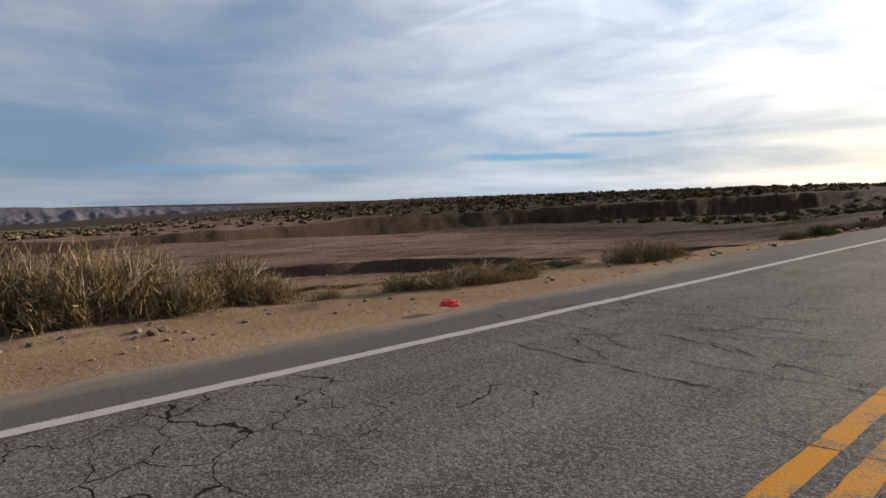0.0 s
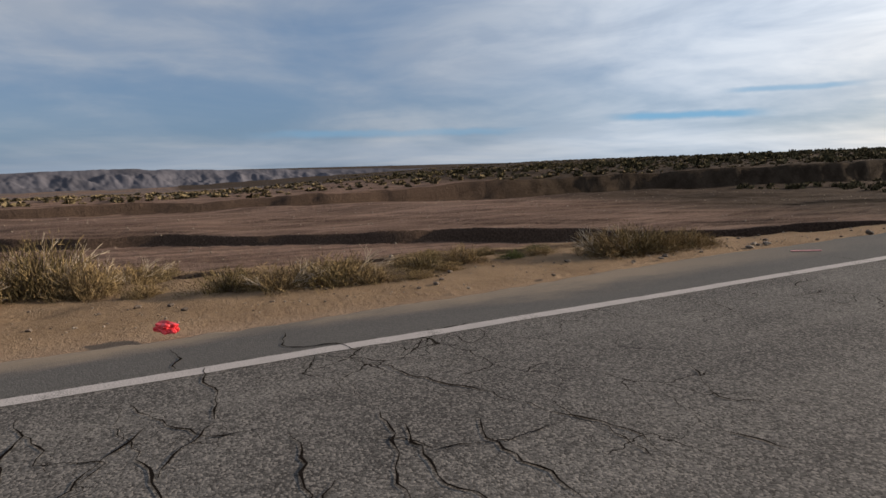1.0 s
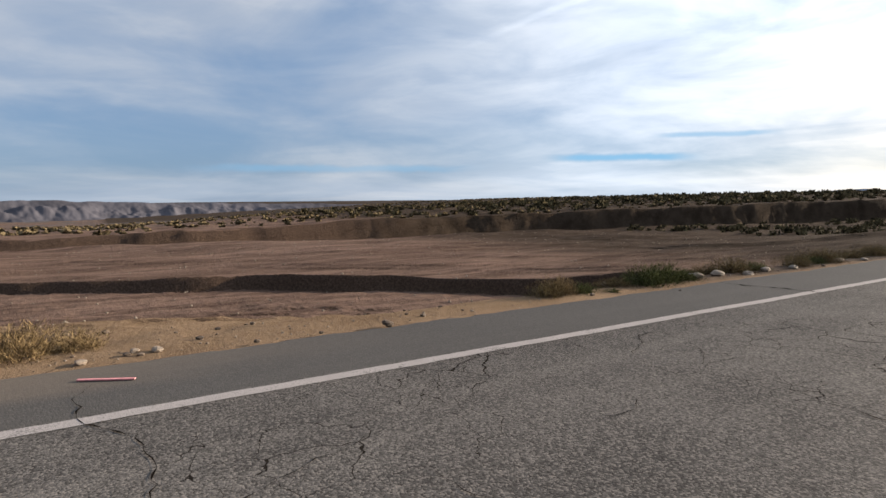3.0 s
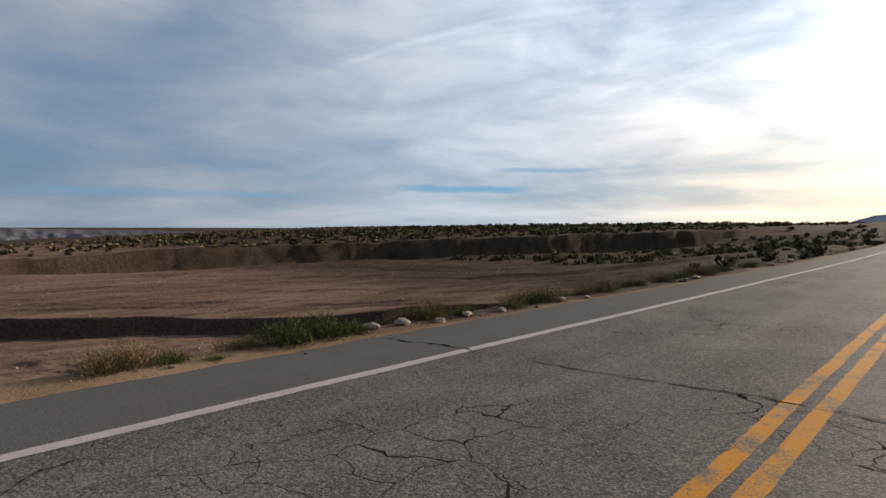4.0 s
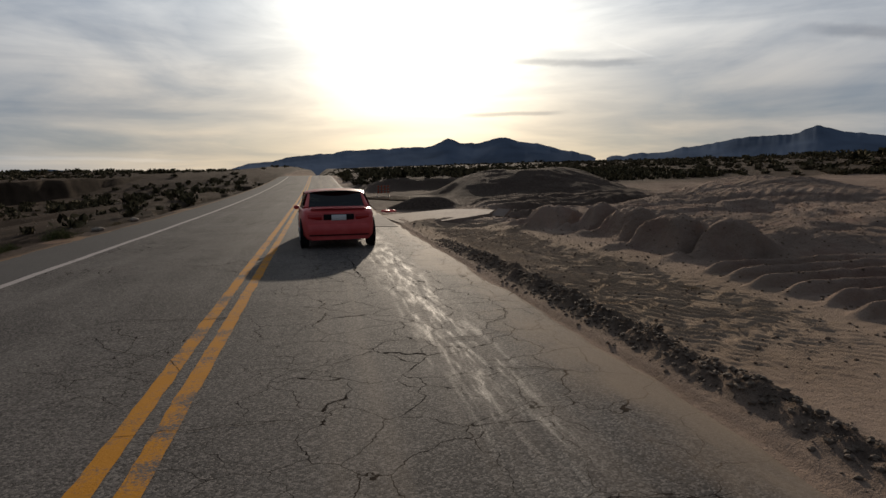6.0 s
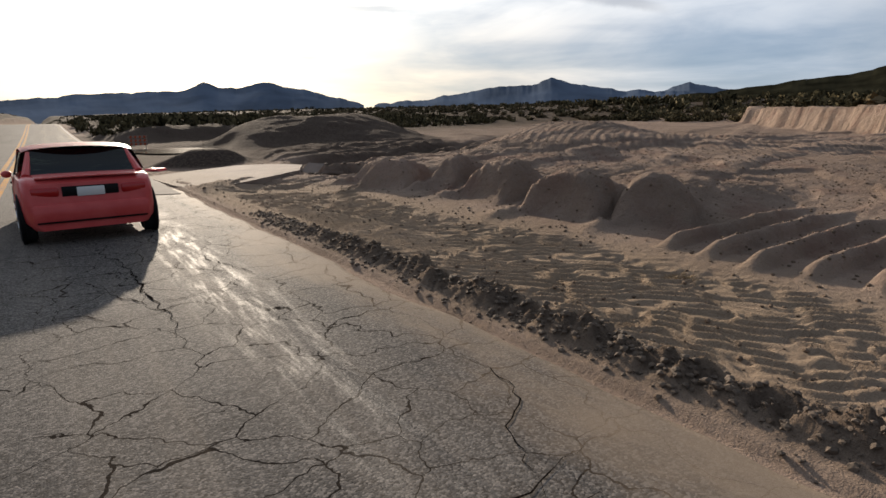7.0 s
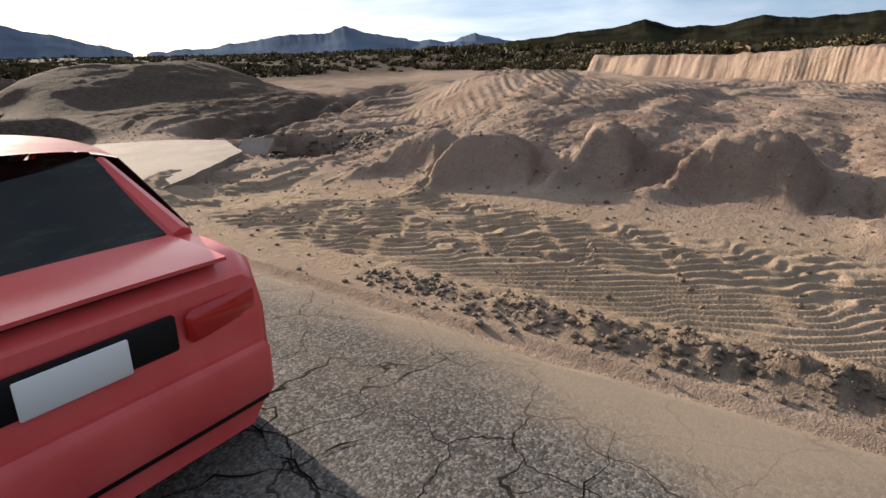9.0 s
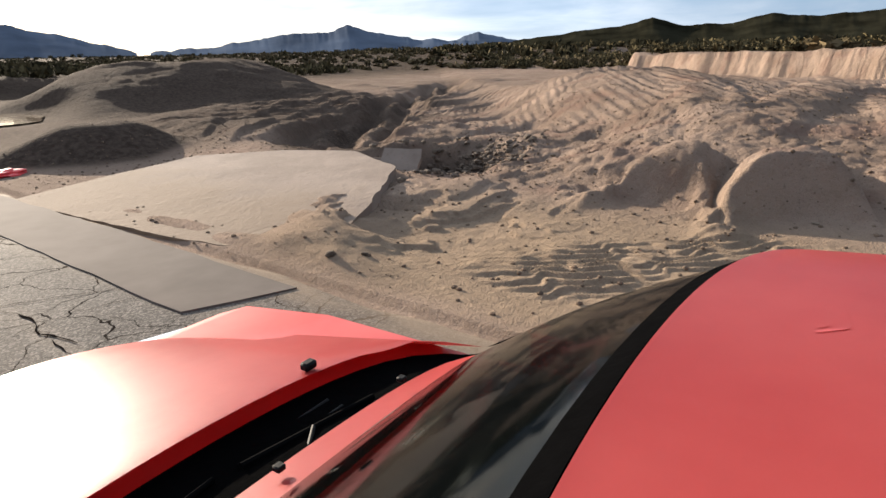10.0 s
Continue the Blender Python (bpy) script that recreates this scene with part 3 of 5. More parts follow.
    ridges = smooth(x, tip, tip + 0.45) * (1 - smooth(x, 9.3, 11.0)) * (1 - smooth(y, 34.25, 34.6)) * smooth(y, 24, 28)
    comb = np.sin((y - 0.03 * x + 0.05 * fbm(x * 0.9, y * 0.9, 3, 64)) * 12.1)
    right = right + ridges * (0.15 * np.maximum(0, comb) ** 0.8 + 0.03 * fbm(x * 4, y * 4, 3, 76))
    dx, dy = x - 18.3, y - 46.8
    hump2 = np.exp(-((dx * 0.8 + dy * 0.6) / 7.5) ** 2 - ((-dx * 0.6 + dy * 0.8) / 4.6) ** 2)
    hump2 = hump2 * smooth(side, -0.8, 2.6)
    right = right + 0.95 * hump2
    tracks = smooth(x, 10.0, 13.0) * (1 - smooth(x, 38, 50)) * smooth(y, 30, 37) * (1 - smooth(y, 62, 70))
    rad = np.hypot(x - 30.0, y - 24.0)
    rut = np.sin(rad * 19.0 + 1.6 * fbm(x * 0.12, y * 0.12, 2, 71))
    broken = smooth(vnoise(rad * 0.9, (x - y) * 0.16, 72), 0.25, 0.6)
    right = right + tracks * (0.25 + hump2) * 0.020 * np.clip(rut, -0.6, 0.8) * (0.12 + 0.88 * broken)
    right = right + tracks * dry * 0.04 * fbm(x * 0.3, y * 0.3, 3, 73) * smooth(x, 11, 15)
    plain = (1 - dry) * smooth(x, 7.8, 9.0) * (1 - smooth(x, 26, 34)) * smooth(y, 44.5, 46) * (1 - smooth(y - 0.45 * (x - 10), 55, 59))
    sheetw = fbm((0.97 * x - 0.26 * y) * 0.20, (0.26 * x + 0.97 * y) * 1.1, 4, 45)
    right = right + plain * (0.055 * (smooth(sheetw, -0.30, -0.25) + smooth(sheetw, -0.10, -0.05) + smooth(sheetw, 0.08, 0.13) + smooth(sheetw, 0.26, 0.31)) - 0.16)
    # smooth big spoil heap, small dark heap, rubble pit
    gx, gy = (x - 16.5) * 0.90 + (y - 67) * 0.42, -(x - 16.5) * 0.42 + (y - 67) * 0.90
    d = np.sqrt((gx / 11.5) ** 2 + (gy / 7.0) ** 2) + 0.10 * fbm(x * 0.25, y * 0.25, 3, 81)
    right = right + 1.75 * (1 - smooth(d, 0.25, 1.0)) * smooth(x, 6.0, 11.0)
    d = np.sqrt(((x - 5.9) / 2.2) ** 2 + ((y - 52.9) / 1.6) ** 2) + 0.12 * fbm(x * 0.8, y * 0.8, 3, 82)
    right = right + 0.62 * (1 - smooth(d, 0.1, 1.0))
    d = np.sqrt(((x - 9.0) / 1.7) ** 2 + ((y - 46.7) / 1.25) ** 2) + 0.2 * fbm(x, y, 3, 86)
    right = right - 0.50 * (1 - smooth(d, 0.3, 1.0)) * (1 + 0.3 * fbm(x * 1.6, y * 1.6, 4, 83))
    off2 = np.abs(y - np.interp(x, CHANNEL_X, CHANNEL_Y) + 0.5 * fbm(x * 0.3, y * 0.3, 3, 46))
    chan = (1 - smooth(off2, 0.9, 1.7)) * smooth(x, 8.3, 9.5) * (1 - smooth(x, 30, 42))
    right = right - chan * (0.46 + 0.16 * np.sin((y - 0.8 * x) * 4.2 + 1.6 * fbm(x * 0.3, y * 0.3, 2, 84)))
    north = y - np.interp(x, CHANNEL_X, CHANNEL_Y) + 0.5 * fbm(x * 0.35, y * 0.35, 3, 77)
    shelf = smooth(north, 1.3, 1.5) + smooth(north, 2.3, 2.5) + smooth(north, 3.4, 3.6)
    right = right + 0.11 * shelf * smooth(x, 7.5, 9.0) * (1 - smooth(x, 18, 28)) * (1 - smooth(north, 5, 9))
    d = np.sqrt(((x - 6.8) / 3.0) ** 2 + ((y - 64.5) / 4.0) ** 2)
    right = right * smooth(d, 0.7, 1.25) + (0.02) * (1 - smooth(d, 0.7, 1.25))
    edge = y - 73.5 - 0.30 * (x - 5) - 1.4 * fbm(x * 0.22, y * 0.22, 4, 48)
    right = right + (0.95 + 0.3 * fbm(x * 0.3, y * 0.3, 4, 49)) * smooth(edge, 0.0, 3.2) * smooth(x, 4.3, 6.5) * (1 - smooth(x, 20, 30)) * (1 - smooth(y, 95, 150))
    # cut bank with a fluted face
    ly = np.interp(x, BANK2_X, BANK2_Y)
    off = (ly - y) * 0.74 + 0.8 * fbm(x * 0.45, y * 0.45, 5, 91)
    flute = 0.20 * np.abs(fbm((x + y) * 0.9, off * 0.2, 3, 92))
    lift = smooth(off - flute, 0.0, 0.70) * smooth(x, 18, 24)
    fade = 1 - smooth(x, 60, 74)
    right = right + lift * fade * (1.28 + 0.25 * fbm(x * 0.2, y * 0.2, 3, 93))
    right = right + smooth(q, 0, 4.0) * (0.020 * fbm(x * 0.8, y * 0.8, 3, 95)) + smooth(q, 3.0, 8.0) * 0.022 * fbm(x * 2.6, y * 2.6, 4, 96)
    lump = smooth(q, 2.6, 4.5) * (1 - smooth(x, 40, 60))
    right = right + lump * (0.012 * fbm(x * 0.7, y * 0.7, 5, 98) + 0.014 * fbm(x * 4.5, y * 4.5, 3, 99))
    led = fbm(x * 0.22 + y * 0.1, y * 0.25, 4, 94)
    right = right + smooth(x, 10, 13) * (1 - smooth(x, 30, 45)) * 0.07 * (smooth(led, -0.1, -0.05) + smooth(led, 0.16, 0.21) - 1.0)
    right = right + 1.0 * fbm(x * 0.05, y * 0.05, 3, 97) * smooth(x, 60, 120)
    right = right * smooth(q, 0.0, 0.35) + (road_z(y) - 0.02) * (1 - smooth(q, 0.0, 0.35))
    mid = road_z(y) - 0.06
    z = np.where(x < SHOULDER, left, np.where(x > VERGE, right, mid))
    return z


def grid_lines(spec):
    out = []
    for a, b, step in spec:
        out += list(np.arange(a, b - step * 0.25, step))
    return out


def grow(start, step, end, k=1.12):
    out, v = [], start
    while abs(v) < abs(end):
        out.append(v)
        v += step
        step *= k
    return out + [end]


gx = sorted(set(np.round(grid_lines([(-80, -45, 0.6), (-45, -12, 0.28), (-12, -5.1, 0.1), (-5.1, 3.7, 0.55), (3.7, 4.3, 0.04), (4.3, 6.7, 0.020), (6.7, 7.2, 0.036), (7.2, 10, 0.05), (10, 16, 0.08), (16, 25, 0.12), (25, 34, 0.22), (34, 60, 0.6)]) + grow(60, 0.8, 4600) + grow(-80, -0.9, -4600), 4)))
gy = sorted(set(np.round(grid_lines([(-30, -6, 0.6), (-6, 26, 0.16), (26, 30, 0.06), (30, 33, 0.032), (33, 43.4, 0.024), (43.4, 44.5, 0.032), (44.5, 46, 0.05), (46, 60, 0.1), (60, 70, 0.2), (70, 140, 0.5)]) + grow(140, 0.8, 4600) + grow(-30, -0.9, -1500, 1.25), 4)))
GX, GY = np.meshgrid(np.array(gx), np.array(gy))
GZ = land(GX, GY)


def sheet(name, X, Y, Z, mat):
    ny, nx = X.shape
    me = bpy.data.meshes.new(name)
    co = np.stack([X, Y, Z], -1).reshape(-1, 3).astype(np.float32)
    i = np.arange(ny * nx).reshape(ny, nx)
    quads = np.stack([i[:-1, :-1], i[:-1, 1:], i[1:, 1:], i[1:, :-1]], -1).reshape(-1, 4)
    me.vertices.add(len(co))
    me.vertices.foreach_set("co", co.ravel())
    me.loops.add(quads.size)
    me.loops.foreach_set("vertex_index", quads.ravel().astype(np.int32))
    me.polygons.add(len(quads))
    me.polygons.foreach_set("loop_start", np.arange(0, quads.size, 4, dtype=np.int32))
    me.update(calc_edges=True)
    me.materials.append(mat)
    me.shade_smooth()
    return new(name, me)


def spoil_shade_mask(x, y):
    """Where the earth is dark heaped ground rather than sand, plus the left drop's shade."""
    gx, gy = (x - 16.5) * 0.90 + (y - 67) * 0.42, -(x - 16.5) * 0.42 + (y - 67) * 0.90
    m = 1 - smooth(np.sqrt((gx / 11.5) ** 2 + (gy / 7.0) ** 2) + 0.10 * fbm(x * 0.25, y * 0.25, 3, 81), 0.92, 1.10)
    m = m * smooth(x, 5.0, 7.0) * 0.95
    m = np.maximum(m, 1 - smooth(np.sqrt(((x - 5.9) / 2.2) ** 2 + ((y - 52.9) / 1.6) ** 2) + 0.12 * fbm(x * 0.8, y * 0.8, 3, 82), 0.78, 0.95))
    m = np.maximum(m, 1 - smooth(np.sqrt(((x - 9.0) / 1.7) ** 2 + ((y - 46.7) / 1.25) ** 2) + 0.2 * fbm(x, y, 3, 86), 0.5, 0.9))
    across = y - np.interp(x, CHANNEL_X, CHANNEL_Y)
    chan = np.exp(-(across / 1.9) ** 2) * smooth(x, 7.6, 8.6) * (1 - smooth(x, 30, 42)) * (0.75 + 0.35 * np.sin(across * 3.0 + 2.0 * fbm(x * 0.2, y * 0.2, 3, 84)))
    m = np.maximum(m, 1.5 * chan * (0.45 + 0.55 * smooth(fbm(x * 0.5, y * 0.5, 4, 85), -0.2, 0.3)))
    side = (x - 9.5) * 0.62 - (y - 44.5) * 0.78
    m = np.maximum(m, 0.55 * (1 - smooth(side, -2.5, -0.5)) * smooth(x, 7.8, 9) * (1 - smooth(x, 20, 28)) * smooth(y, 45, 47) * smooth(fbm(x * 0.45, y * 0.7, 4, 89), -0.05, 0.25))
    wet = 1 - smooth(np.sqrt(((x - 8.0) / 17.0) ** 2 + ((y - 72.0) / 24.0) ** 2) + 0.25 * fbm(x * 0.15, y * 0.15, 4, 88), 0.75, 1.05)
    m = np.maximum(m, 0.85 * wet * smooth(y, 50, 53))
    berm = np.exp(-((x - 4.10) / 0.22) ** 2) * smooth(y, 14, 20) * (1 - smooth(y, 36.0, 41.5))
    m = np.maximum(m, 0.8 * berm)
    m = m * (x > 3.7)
    # strip below the left shoulder: dark soil plus the drop's shade, as colour
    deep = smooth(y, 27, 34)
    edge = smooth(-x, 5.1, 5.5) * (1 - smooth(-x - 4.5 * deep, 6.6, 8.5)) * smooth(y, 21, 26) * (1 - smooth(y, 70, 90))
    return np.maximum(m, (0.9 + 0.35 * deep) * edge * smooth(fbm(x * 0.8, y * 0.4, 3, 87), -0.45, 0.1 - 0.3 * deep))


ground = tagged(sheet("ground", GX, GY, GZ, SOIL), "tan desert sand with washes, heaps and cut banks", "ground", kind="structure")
ground.data.attributes.new("spoil_shade", "FLOAT", "POINT").data.foreach_set("value", spoil_shade_mask(GX, GY).ravel().astype(np.float32))


def height(x, y):
    return float(land(np.array([x]), np.array([y]))[0])


# ---- road ----


def build_road():
    X, Y = np.meshgrid(np.array(grid_lines([(-5.3, 3.86, 0.05)])), np.array(grid_lines([(-40, -6, 0.6), (-6, 60, 0.08), (60, 320, 1.5)])))
    le = SHOULDER + 0.08 * fbm(Y * 1.1, Y * 0, 4, 101) + 0.05 * fbm(Y * 5, Y * 0, 2, 102) + 0.5 * (1 - smooth(Y, 6.0, 13.0))
    re = 3.62 + 0.12 * fbm(Y * 0.8, Y * 0 + 5, 4, 104)
    Xc = le + (X - X.min()) / (X.max() - X.min()) * (re - le)
    Z = road_z(Y) + 0.012 * fbm(Xc * 0.6, Y * 0.35, 3, 105)
    Z[:, 0] -= 0.16
    Z[:, 1] -= 0.05
    Z[:, -1] -= 0.10
    return sheet("road", Xc, Y, Z, ASPHALT)


road = tagged(build_road(), "cracked grey two-lane asphalt road with sandy edge", "road", kind="structure")


def surface(x, y):
    return float(road_z(y) + 0.012 * fbm(np.array([x * 0.6]), np.array([y * 0.35]), 3, 105)[0])


def stripe(name, x0, width, y0, y1, mat, label, seed):
    bm = bmesh.new()
    prev = None
    ys = grid_lines([(y0, min(y1, 60), 0.12), (60, y1, 1.5)] if y1 > 60 else [(y0, y1, 0.12)])
    for y in ys:
        j = 0.02 * float(fbm(np.array([y * 2.0]), np.array([seed]), 3, seed)[0])
        row = []
        for k in (-0.5, 0.5):
            e = 0.010 * float(fbm(np.array([y * 9.0]), np.array([k * 7]), 2, seed)[0])
            xx = x0 + j * 0.5 + width * k + e
            row.append(bm.verts.new((xx, y, surface(xx, y) + 0.005)))
        if prev:
            bm.faces.new((prev[0], prev[1], row[1], row[0]))
        prev = row
    return part(name, bm, mat, road, label)


stripe("edge_line", -3.6, 0.148, -40, 320, WHITE_PAINT, "faded white edge line", 3)
stripe("edge_line", 3.42, 0.11, 66, 320, WHITE_PAINT, "faded white edge line", 4)
stripe("centre_line", -0.148, 0.140, -40, 320, YELLOW_PAINT, "worn yellow centre line", 5)
stripe("centre_line", 0.098, 0.140, -40, 320, YELLOW_PAINT, "worn yellow centre line", 6)


def crack_strip(points, width, seed):
    """A jagged crack along a rough line of points on the road."""
    rnd = random.Random(seed)
    bm = bmesh.new()
    path = []
    for (ax, ay), (bx, by) in zip(points, points[1:]):
        n = max(2, int(math.hypot(bx - ax, by - ay) / 0.07))
        for k in range(n):
            f = k / n
            path.append((ax + (bx - ax) * f, ay + (by - ay) * f))
    wander = 0.0
    prev = None
    for k, (px, py) in enumerate(path):
        qx, qy = path[min(k + 1, len(path) - 1)]
        ox, oy = path[max(k - 1, 0)]
        tx, ty = qx - ox, qy - oy
        L = math.hypot(tx, ty) or 1
        nx_, ny_ = -ty / L, tx / L
        wander = wander * 0.8 + rnd.uniform(-0.034, 0.034)
        w = width * (0.15 + rnd.random() ** 1.6 * 0.95) * min(1, 4 * min(k + 1, len(path) - k) / len(path))
        row = []
        for s in (-1, 1):
            xx, yy = px + nx_ * (wander + s * w), py + ny_ * (wander + s * w)
            row.append(bm.verts.new((xx, yy, surface(xx, yy) + 0.0065)))
        if prev:
            bm.faces.new((prev[0], prev[1], row[1], row[0]))
        prev = row
    return part("crack", bm, CRACK, road)


CRACKS = [
    ([(-5.0, 23.4), (-4.26, 23.54), (-3.72, 23.62), (-3.3, 23.6)], 0.045), ([(-3.3, 23.6), (-2.26, 23.68), (-0.84, 23.85), (1.2, 23.9)], 0.022),
    ([(-3.3, 5.06), (-2.08, 5.29), (-1.07, 5.3), (-0.17, 5.38), (0.8, 5.4)], 0.013), ([(-2.6, 5.65), (-2.3, 5.45), (-2.05, 5.3)], 0.012),
    ([(-1.07, 5.32), (-0.94, 5.67), (-0.7, 5.8), (-0.48, 5.66)], 0.009), ([(-2.1, 7.5), (-1.5, 7.55), (-0.94, 7.5)], 0.007),
    ([(-4.5, 14.1), (-4.0, 14.0), (-3.6, 14.03), (-3.17, 14.38), (-2.37, 14.41), (-1.87, 14.17), (-1.29, 14.02), (-0.6, 13.9)], 0.014),
    ([(-1.87, 14.2), (-1.9, 14.46), (-2.1, 15.0), (-2.38, 15.7)], 0.008),
]
CRACKS += [
    ([(-4.25, 5.43), (-3.59, 5.43)], 0.016), ([(-3.65, 5.68), (-3.04, 5.7), (-2.6, 5.6)], 0.014),
    ([(-4.3, 6.35), (-3.84, 6.27), (-3.71, 6.63), (-3.3, 6.8)], 0.014),
    ([(-3.46, 6.51), (-2.47, 7.07), (-1.94, 7.29), (-1.4, 7.52), (-0.9, 7.6)], 0.012), ([(-1.91, 8.06), (-1.29, 7.99), (-0.7, 8.1)], 0.010),
    ([(-2.3, 6.5), (-2.01, 6.43), (-1.46, 6.3), (-1.0, 6.35)], 0.016), ([(-2.3, 5.95), (-2.06, 5.96), (-1.63, 5.91), (-1.1, 5.8)], 0.014),
    ([(-3.06, 4.68), (-2.7, 4.8), (-2.53, 4.77), (-2.42, 5.13), (-2.12, 5.0)], 0.010), ([(-2.6, 32.8), (-0.94, 33.09), (0.4, 33.2)], 0.009),
]
CRACKS += [
    ([(-0.3, 29.2), (0.58, 29.04), (2.11, 28.91), (3.2, 28.68)], 0.010),
    ([(1.5, 37.2), (1.67, 37.78), (1.89, 38.15), (2.12, 38.34), (2.2, 39.4), (2.6, 41.0)], 0.010), ([(1.7, 37.8), (2.54, 38.0), (3.2, 38.1)], 0.010),
]
CRACKS += [
    ([(-3.26, 4.61), (-2.59, 4.68), (-1.94, 4.68), (-1.59, 4.68), (-1.16, 4.7), (-0.6, 4.75)], 0.020), ([(-1.88, 4.76), (-2.46, 5.11), (-2.82, 5.32)], 0.013),
    ([(-2.15, 6.52), (-1.51, 6.53), (-1.01, 6.68), (-0.66, 6.99)], 0.016), ([(-2.0, 6.95), (-1.42, 6.93), (-0.98, 6.97)], 0.014),
    ([(-1.72, 6.08), (-1.25, 5.86), (-0.94, 5.78), (-0.55, 5.67), (0.3, 5.6)], 0.015), ([(-3.22, 5.14), (-2.85, 5.29), (-2.46, 5.58), (-2.4, 5.98)], 0.012),
    ([(-0.88, 6.29), (-0.67, 6.44), (-0.37, 6.5), (0.4, 6.7)], 0.012), ([(-2.04, 8.67), (-1.48, 8.41), (-1.1, 8.75)], 0.010),
]
CRACKS += [
    ([(-3.06, 37.44), (-2.3, 37.96), (-1.37, 38.24)], 0.014), ([(-1.5, 33.05), (-1.06, 33.35), (-0.33, 33.17), (0.5, 33.2)], 0.013),
    ([(1.44, 31.78), (2.2, 31.75), (3.1, 31.79)], 0.010), ([(1.49, 38.62), (1.72, 37.0), (1.69, 35.94), (1.76, 35.22), (1.75, 34.5)], 0.020),
    ([(1.16, 36.97), (1.44, 36.0), (1.67, 35.67), (2.02, 35.66), (2.47, 35.6)], 0.014), ([(0.94, 37.16), (1.29, 37.15), (1.73, 36.88)], 0.013),
    ([(2.38, 37.67), (2.6, 36.69), (2.77, 35.88)], 0.011), ([(0.9, 35.71), (1.13, 35.63), (1.42, 35.17)], 0.012),
]
CRACKS += [
    ([(2.0, 41.6), (2.07, 40.88), (2.07, 40.16), (2.32, 40.07), (2.39, 39.88)], 0.016), ([(2.35, 41.93), (2.57, 41.35), (2.54, 40.89)], 0.013),
    ([(1.67, 39.33), (1.96, 39.31), (2.21, 39.05), (2.6, 38.9)], 0.014), ([(1.83, 40.02), (1.84, 39.73), (1.67, 39.33)], 0.013),
    ([(2.65, 40.51), (3.09, 40.38)], 0.010), ([(2.1, 45.49), (2.16, 45.08), (2.14, 44.69), (2.23, 44.45)], 0.016), ([(2.14, 44.69), (2.04, 44.3), (1.9, 43.6)], 0.014),
]
for k, (pts, w) in enumerate(CRACKS):
    crack_strip(pts, w * 0.72, 40 + k)
rnd = random.Random(12)
for k in range(60):
    y = rnd.uniform(-1, 52)
    x = rnd.uniform(-3.3, 2.8)
    a = rnd.choice([0.0, 0.0, 1.4]) + rnd.uniform(-0.5, 0.5)
    L = rnd.uniform(0.5, 1.9)
    pts = [(x, y)]
    for j in range(3):
        a += rnd.uniform(-0.6, 0.6)
        x, y = x + math.cos(a) * L / 3, y + math.sin(a) * L / 3
        pts.append((min(max(x, -3.45), 3.2), y))
    crack_strip(pts, rnd.uniform(0.004, 0.008), 100 + k)

# ---- far hills ----


def ridge(name, peaks, dist, foot, mat, label, seed, rough_px=0.22, deep=0.25, relief=0.025):
    """A range along the skyline: peaks are bearing and height in degrees, seen from the middle of the walk."""
    a0, a1 = peaks[0][0], peaks[-1][0]
    n = max(60, int((a1 - a0) * 12))
    az = np.linspace(a0, a1, n)
    el = np.interp(az, [p[0] for p in peaks], [p[1] for p in peaks]) + rough_px * fbm(az * 0.9, az * 0, 5, seed)
    rows = 26
    X, Y, Z = (np.zeros((rows, n)) for _ in range(3))
    topz = 1.55 + dist * np.tan(np.radians(el))
    wide = np.ones(25) / 25
    calm = np.convolve(np.pad(topz, 12, mode="edge"), wide, mode="valid")
    for r in range(rows):
        f = r / (rows - 1)
        d = dist * (1 - deep * (1 - f)) + dist * 0.004 * fbm(az * 0.7, az * 0 + f * 4, 4, seed + 3)
        crest = calm * (1 - smooth(f, 0.55, 1.0)) + topz * smooth(f, 0.55, 1.0)
        spur = fbm(az * 0.8 + 0.9 * f, az * 0 + f * 3.2, 4, seed + 5) * math.sin(math.pi * f)
        X[r] = 1.0 + np.sin(np.radians(az)) * d
        Y[r] = 28 + np.cos(np.radians(az)) * d
        Z[r] = foot + (crest - foot) * (f ** 1.15 + relief * spur)
    return tagged(sheet(name, X[:, ::-1], Y[:, ::-1], Z[:, ::-1], mat), label, "mountains", kind="structure")


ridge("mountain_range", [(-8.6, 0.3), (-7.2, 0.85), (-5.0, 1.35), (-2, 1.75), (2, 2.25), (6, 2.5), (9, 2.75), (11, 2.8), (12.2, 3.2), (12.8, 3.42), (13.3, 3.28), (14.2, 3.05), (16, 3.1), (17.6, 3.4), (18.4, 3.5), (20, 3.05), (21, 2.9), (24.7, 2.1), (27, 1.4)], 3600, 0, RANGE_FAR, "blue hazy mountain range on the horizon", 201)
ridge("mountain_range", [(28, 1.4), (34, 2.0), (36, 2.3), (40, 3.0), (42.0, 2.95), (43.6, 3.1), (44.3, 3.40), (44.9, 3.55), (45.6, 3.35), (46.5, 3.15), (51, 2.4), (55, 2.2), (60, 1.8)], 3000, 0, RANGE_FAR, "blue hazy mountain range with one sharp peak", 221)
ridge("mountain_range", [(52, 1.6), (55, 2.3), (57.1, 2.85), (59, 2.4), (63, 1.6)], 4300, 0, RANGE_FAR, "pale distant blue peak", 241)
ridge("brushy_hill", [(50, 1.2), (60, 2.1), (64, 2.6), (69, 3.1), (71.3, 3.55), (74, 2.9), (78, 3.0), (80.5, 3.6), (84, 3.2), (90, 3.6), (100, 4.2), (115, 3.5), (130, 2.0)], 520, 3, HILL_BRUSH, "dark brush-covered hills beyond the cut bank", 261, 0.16)
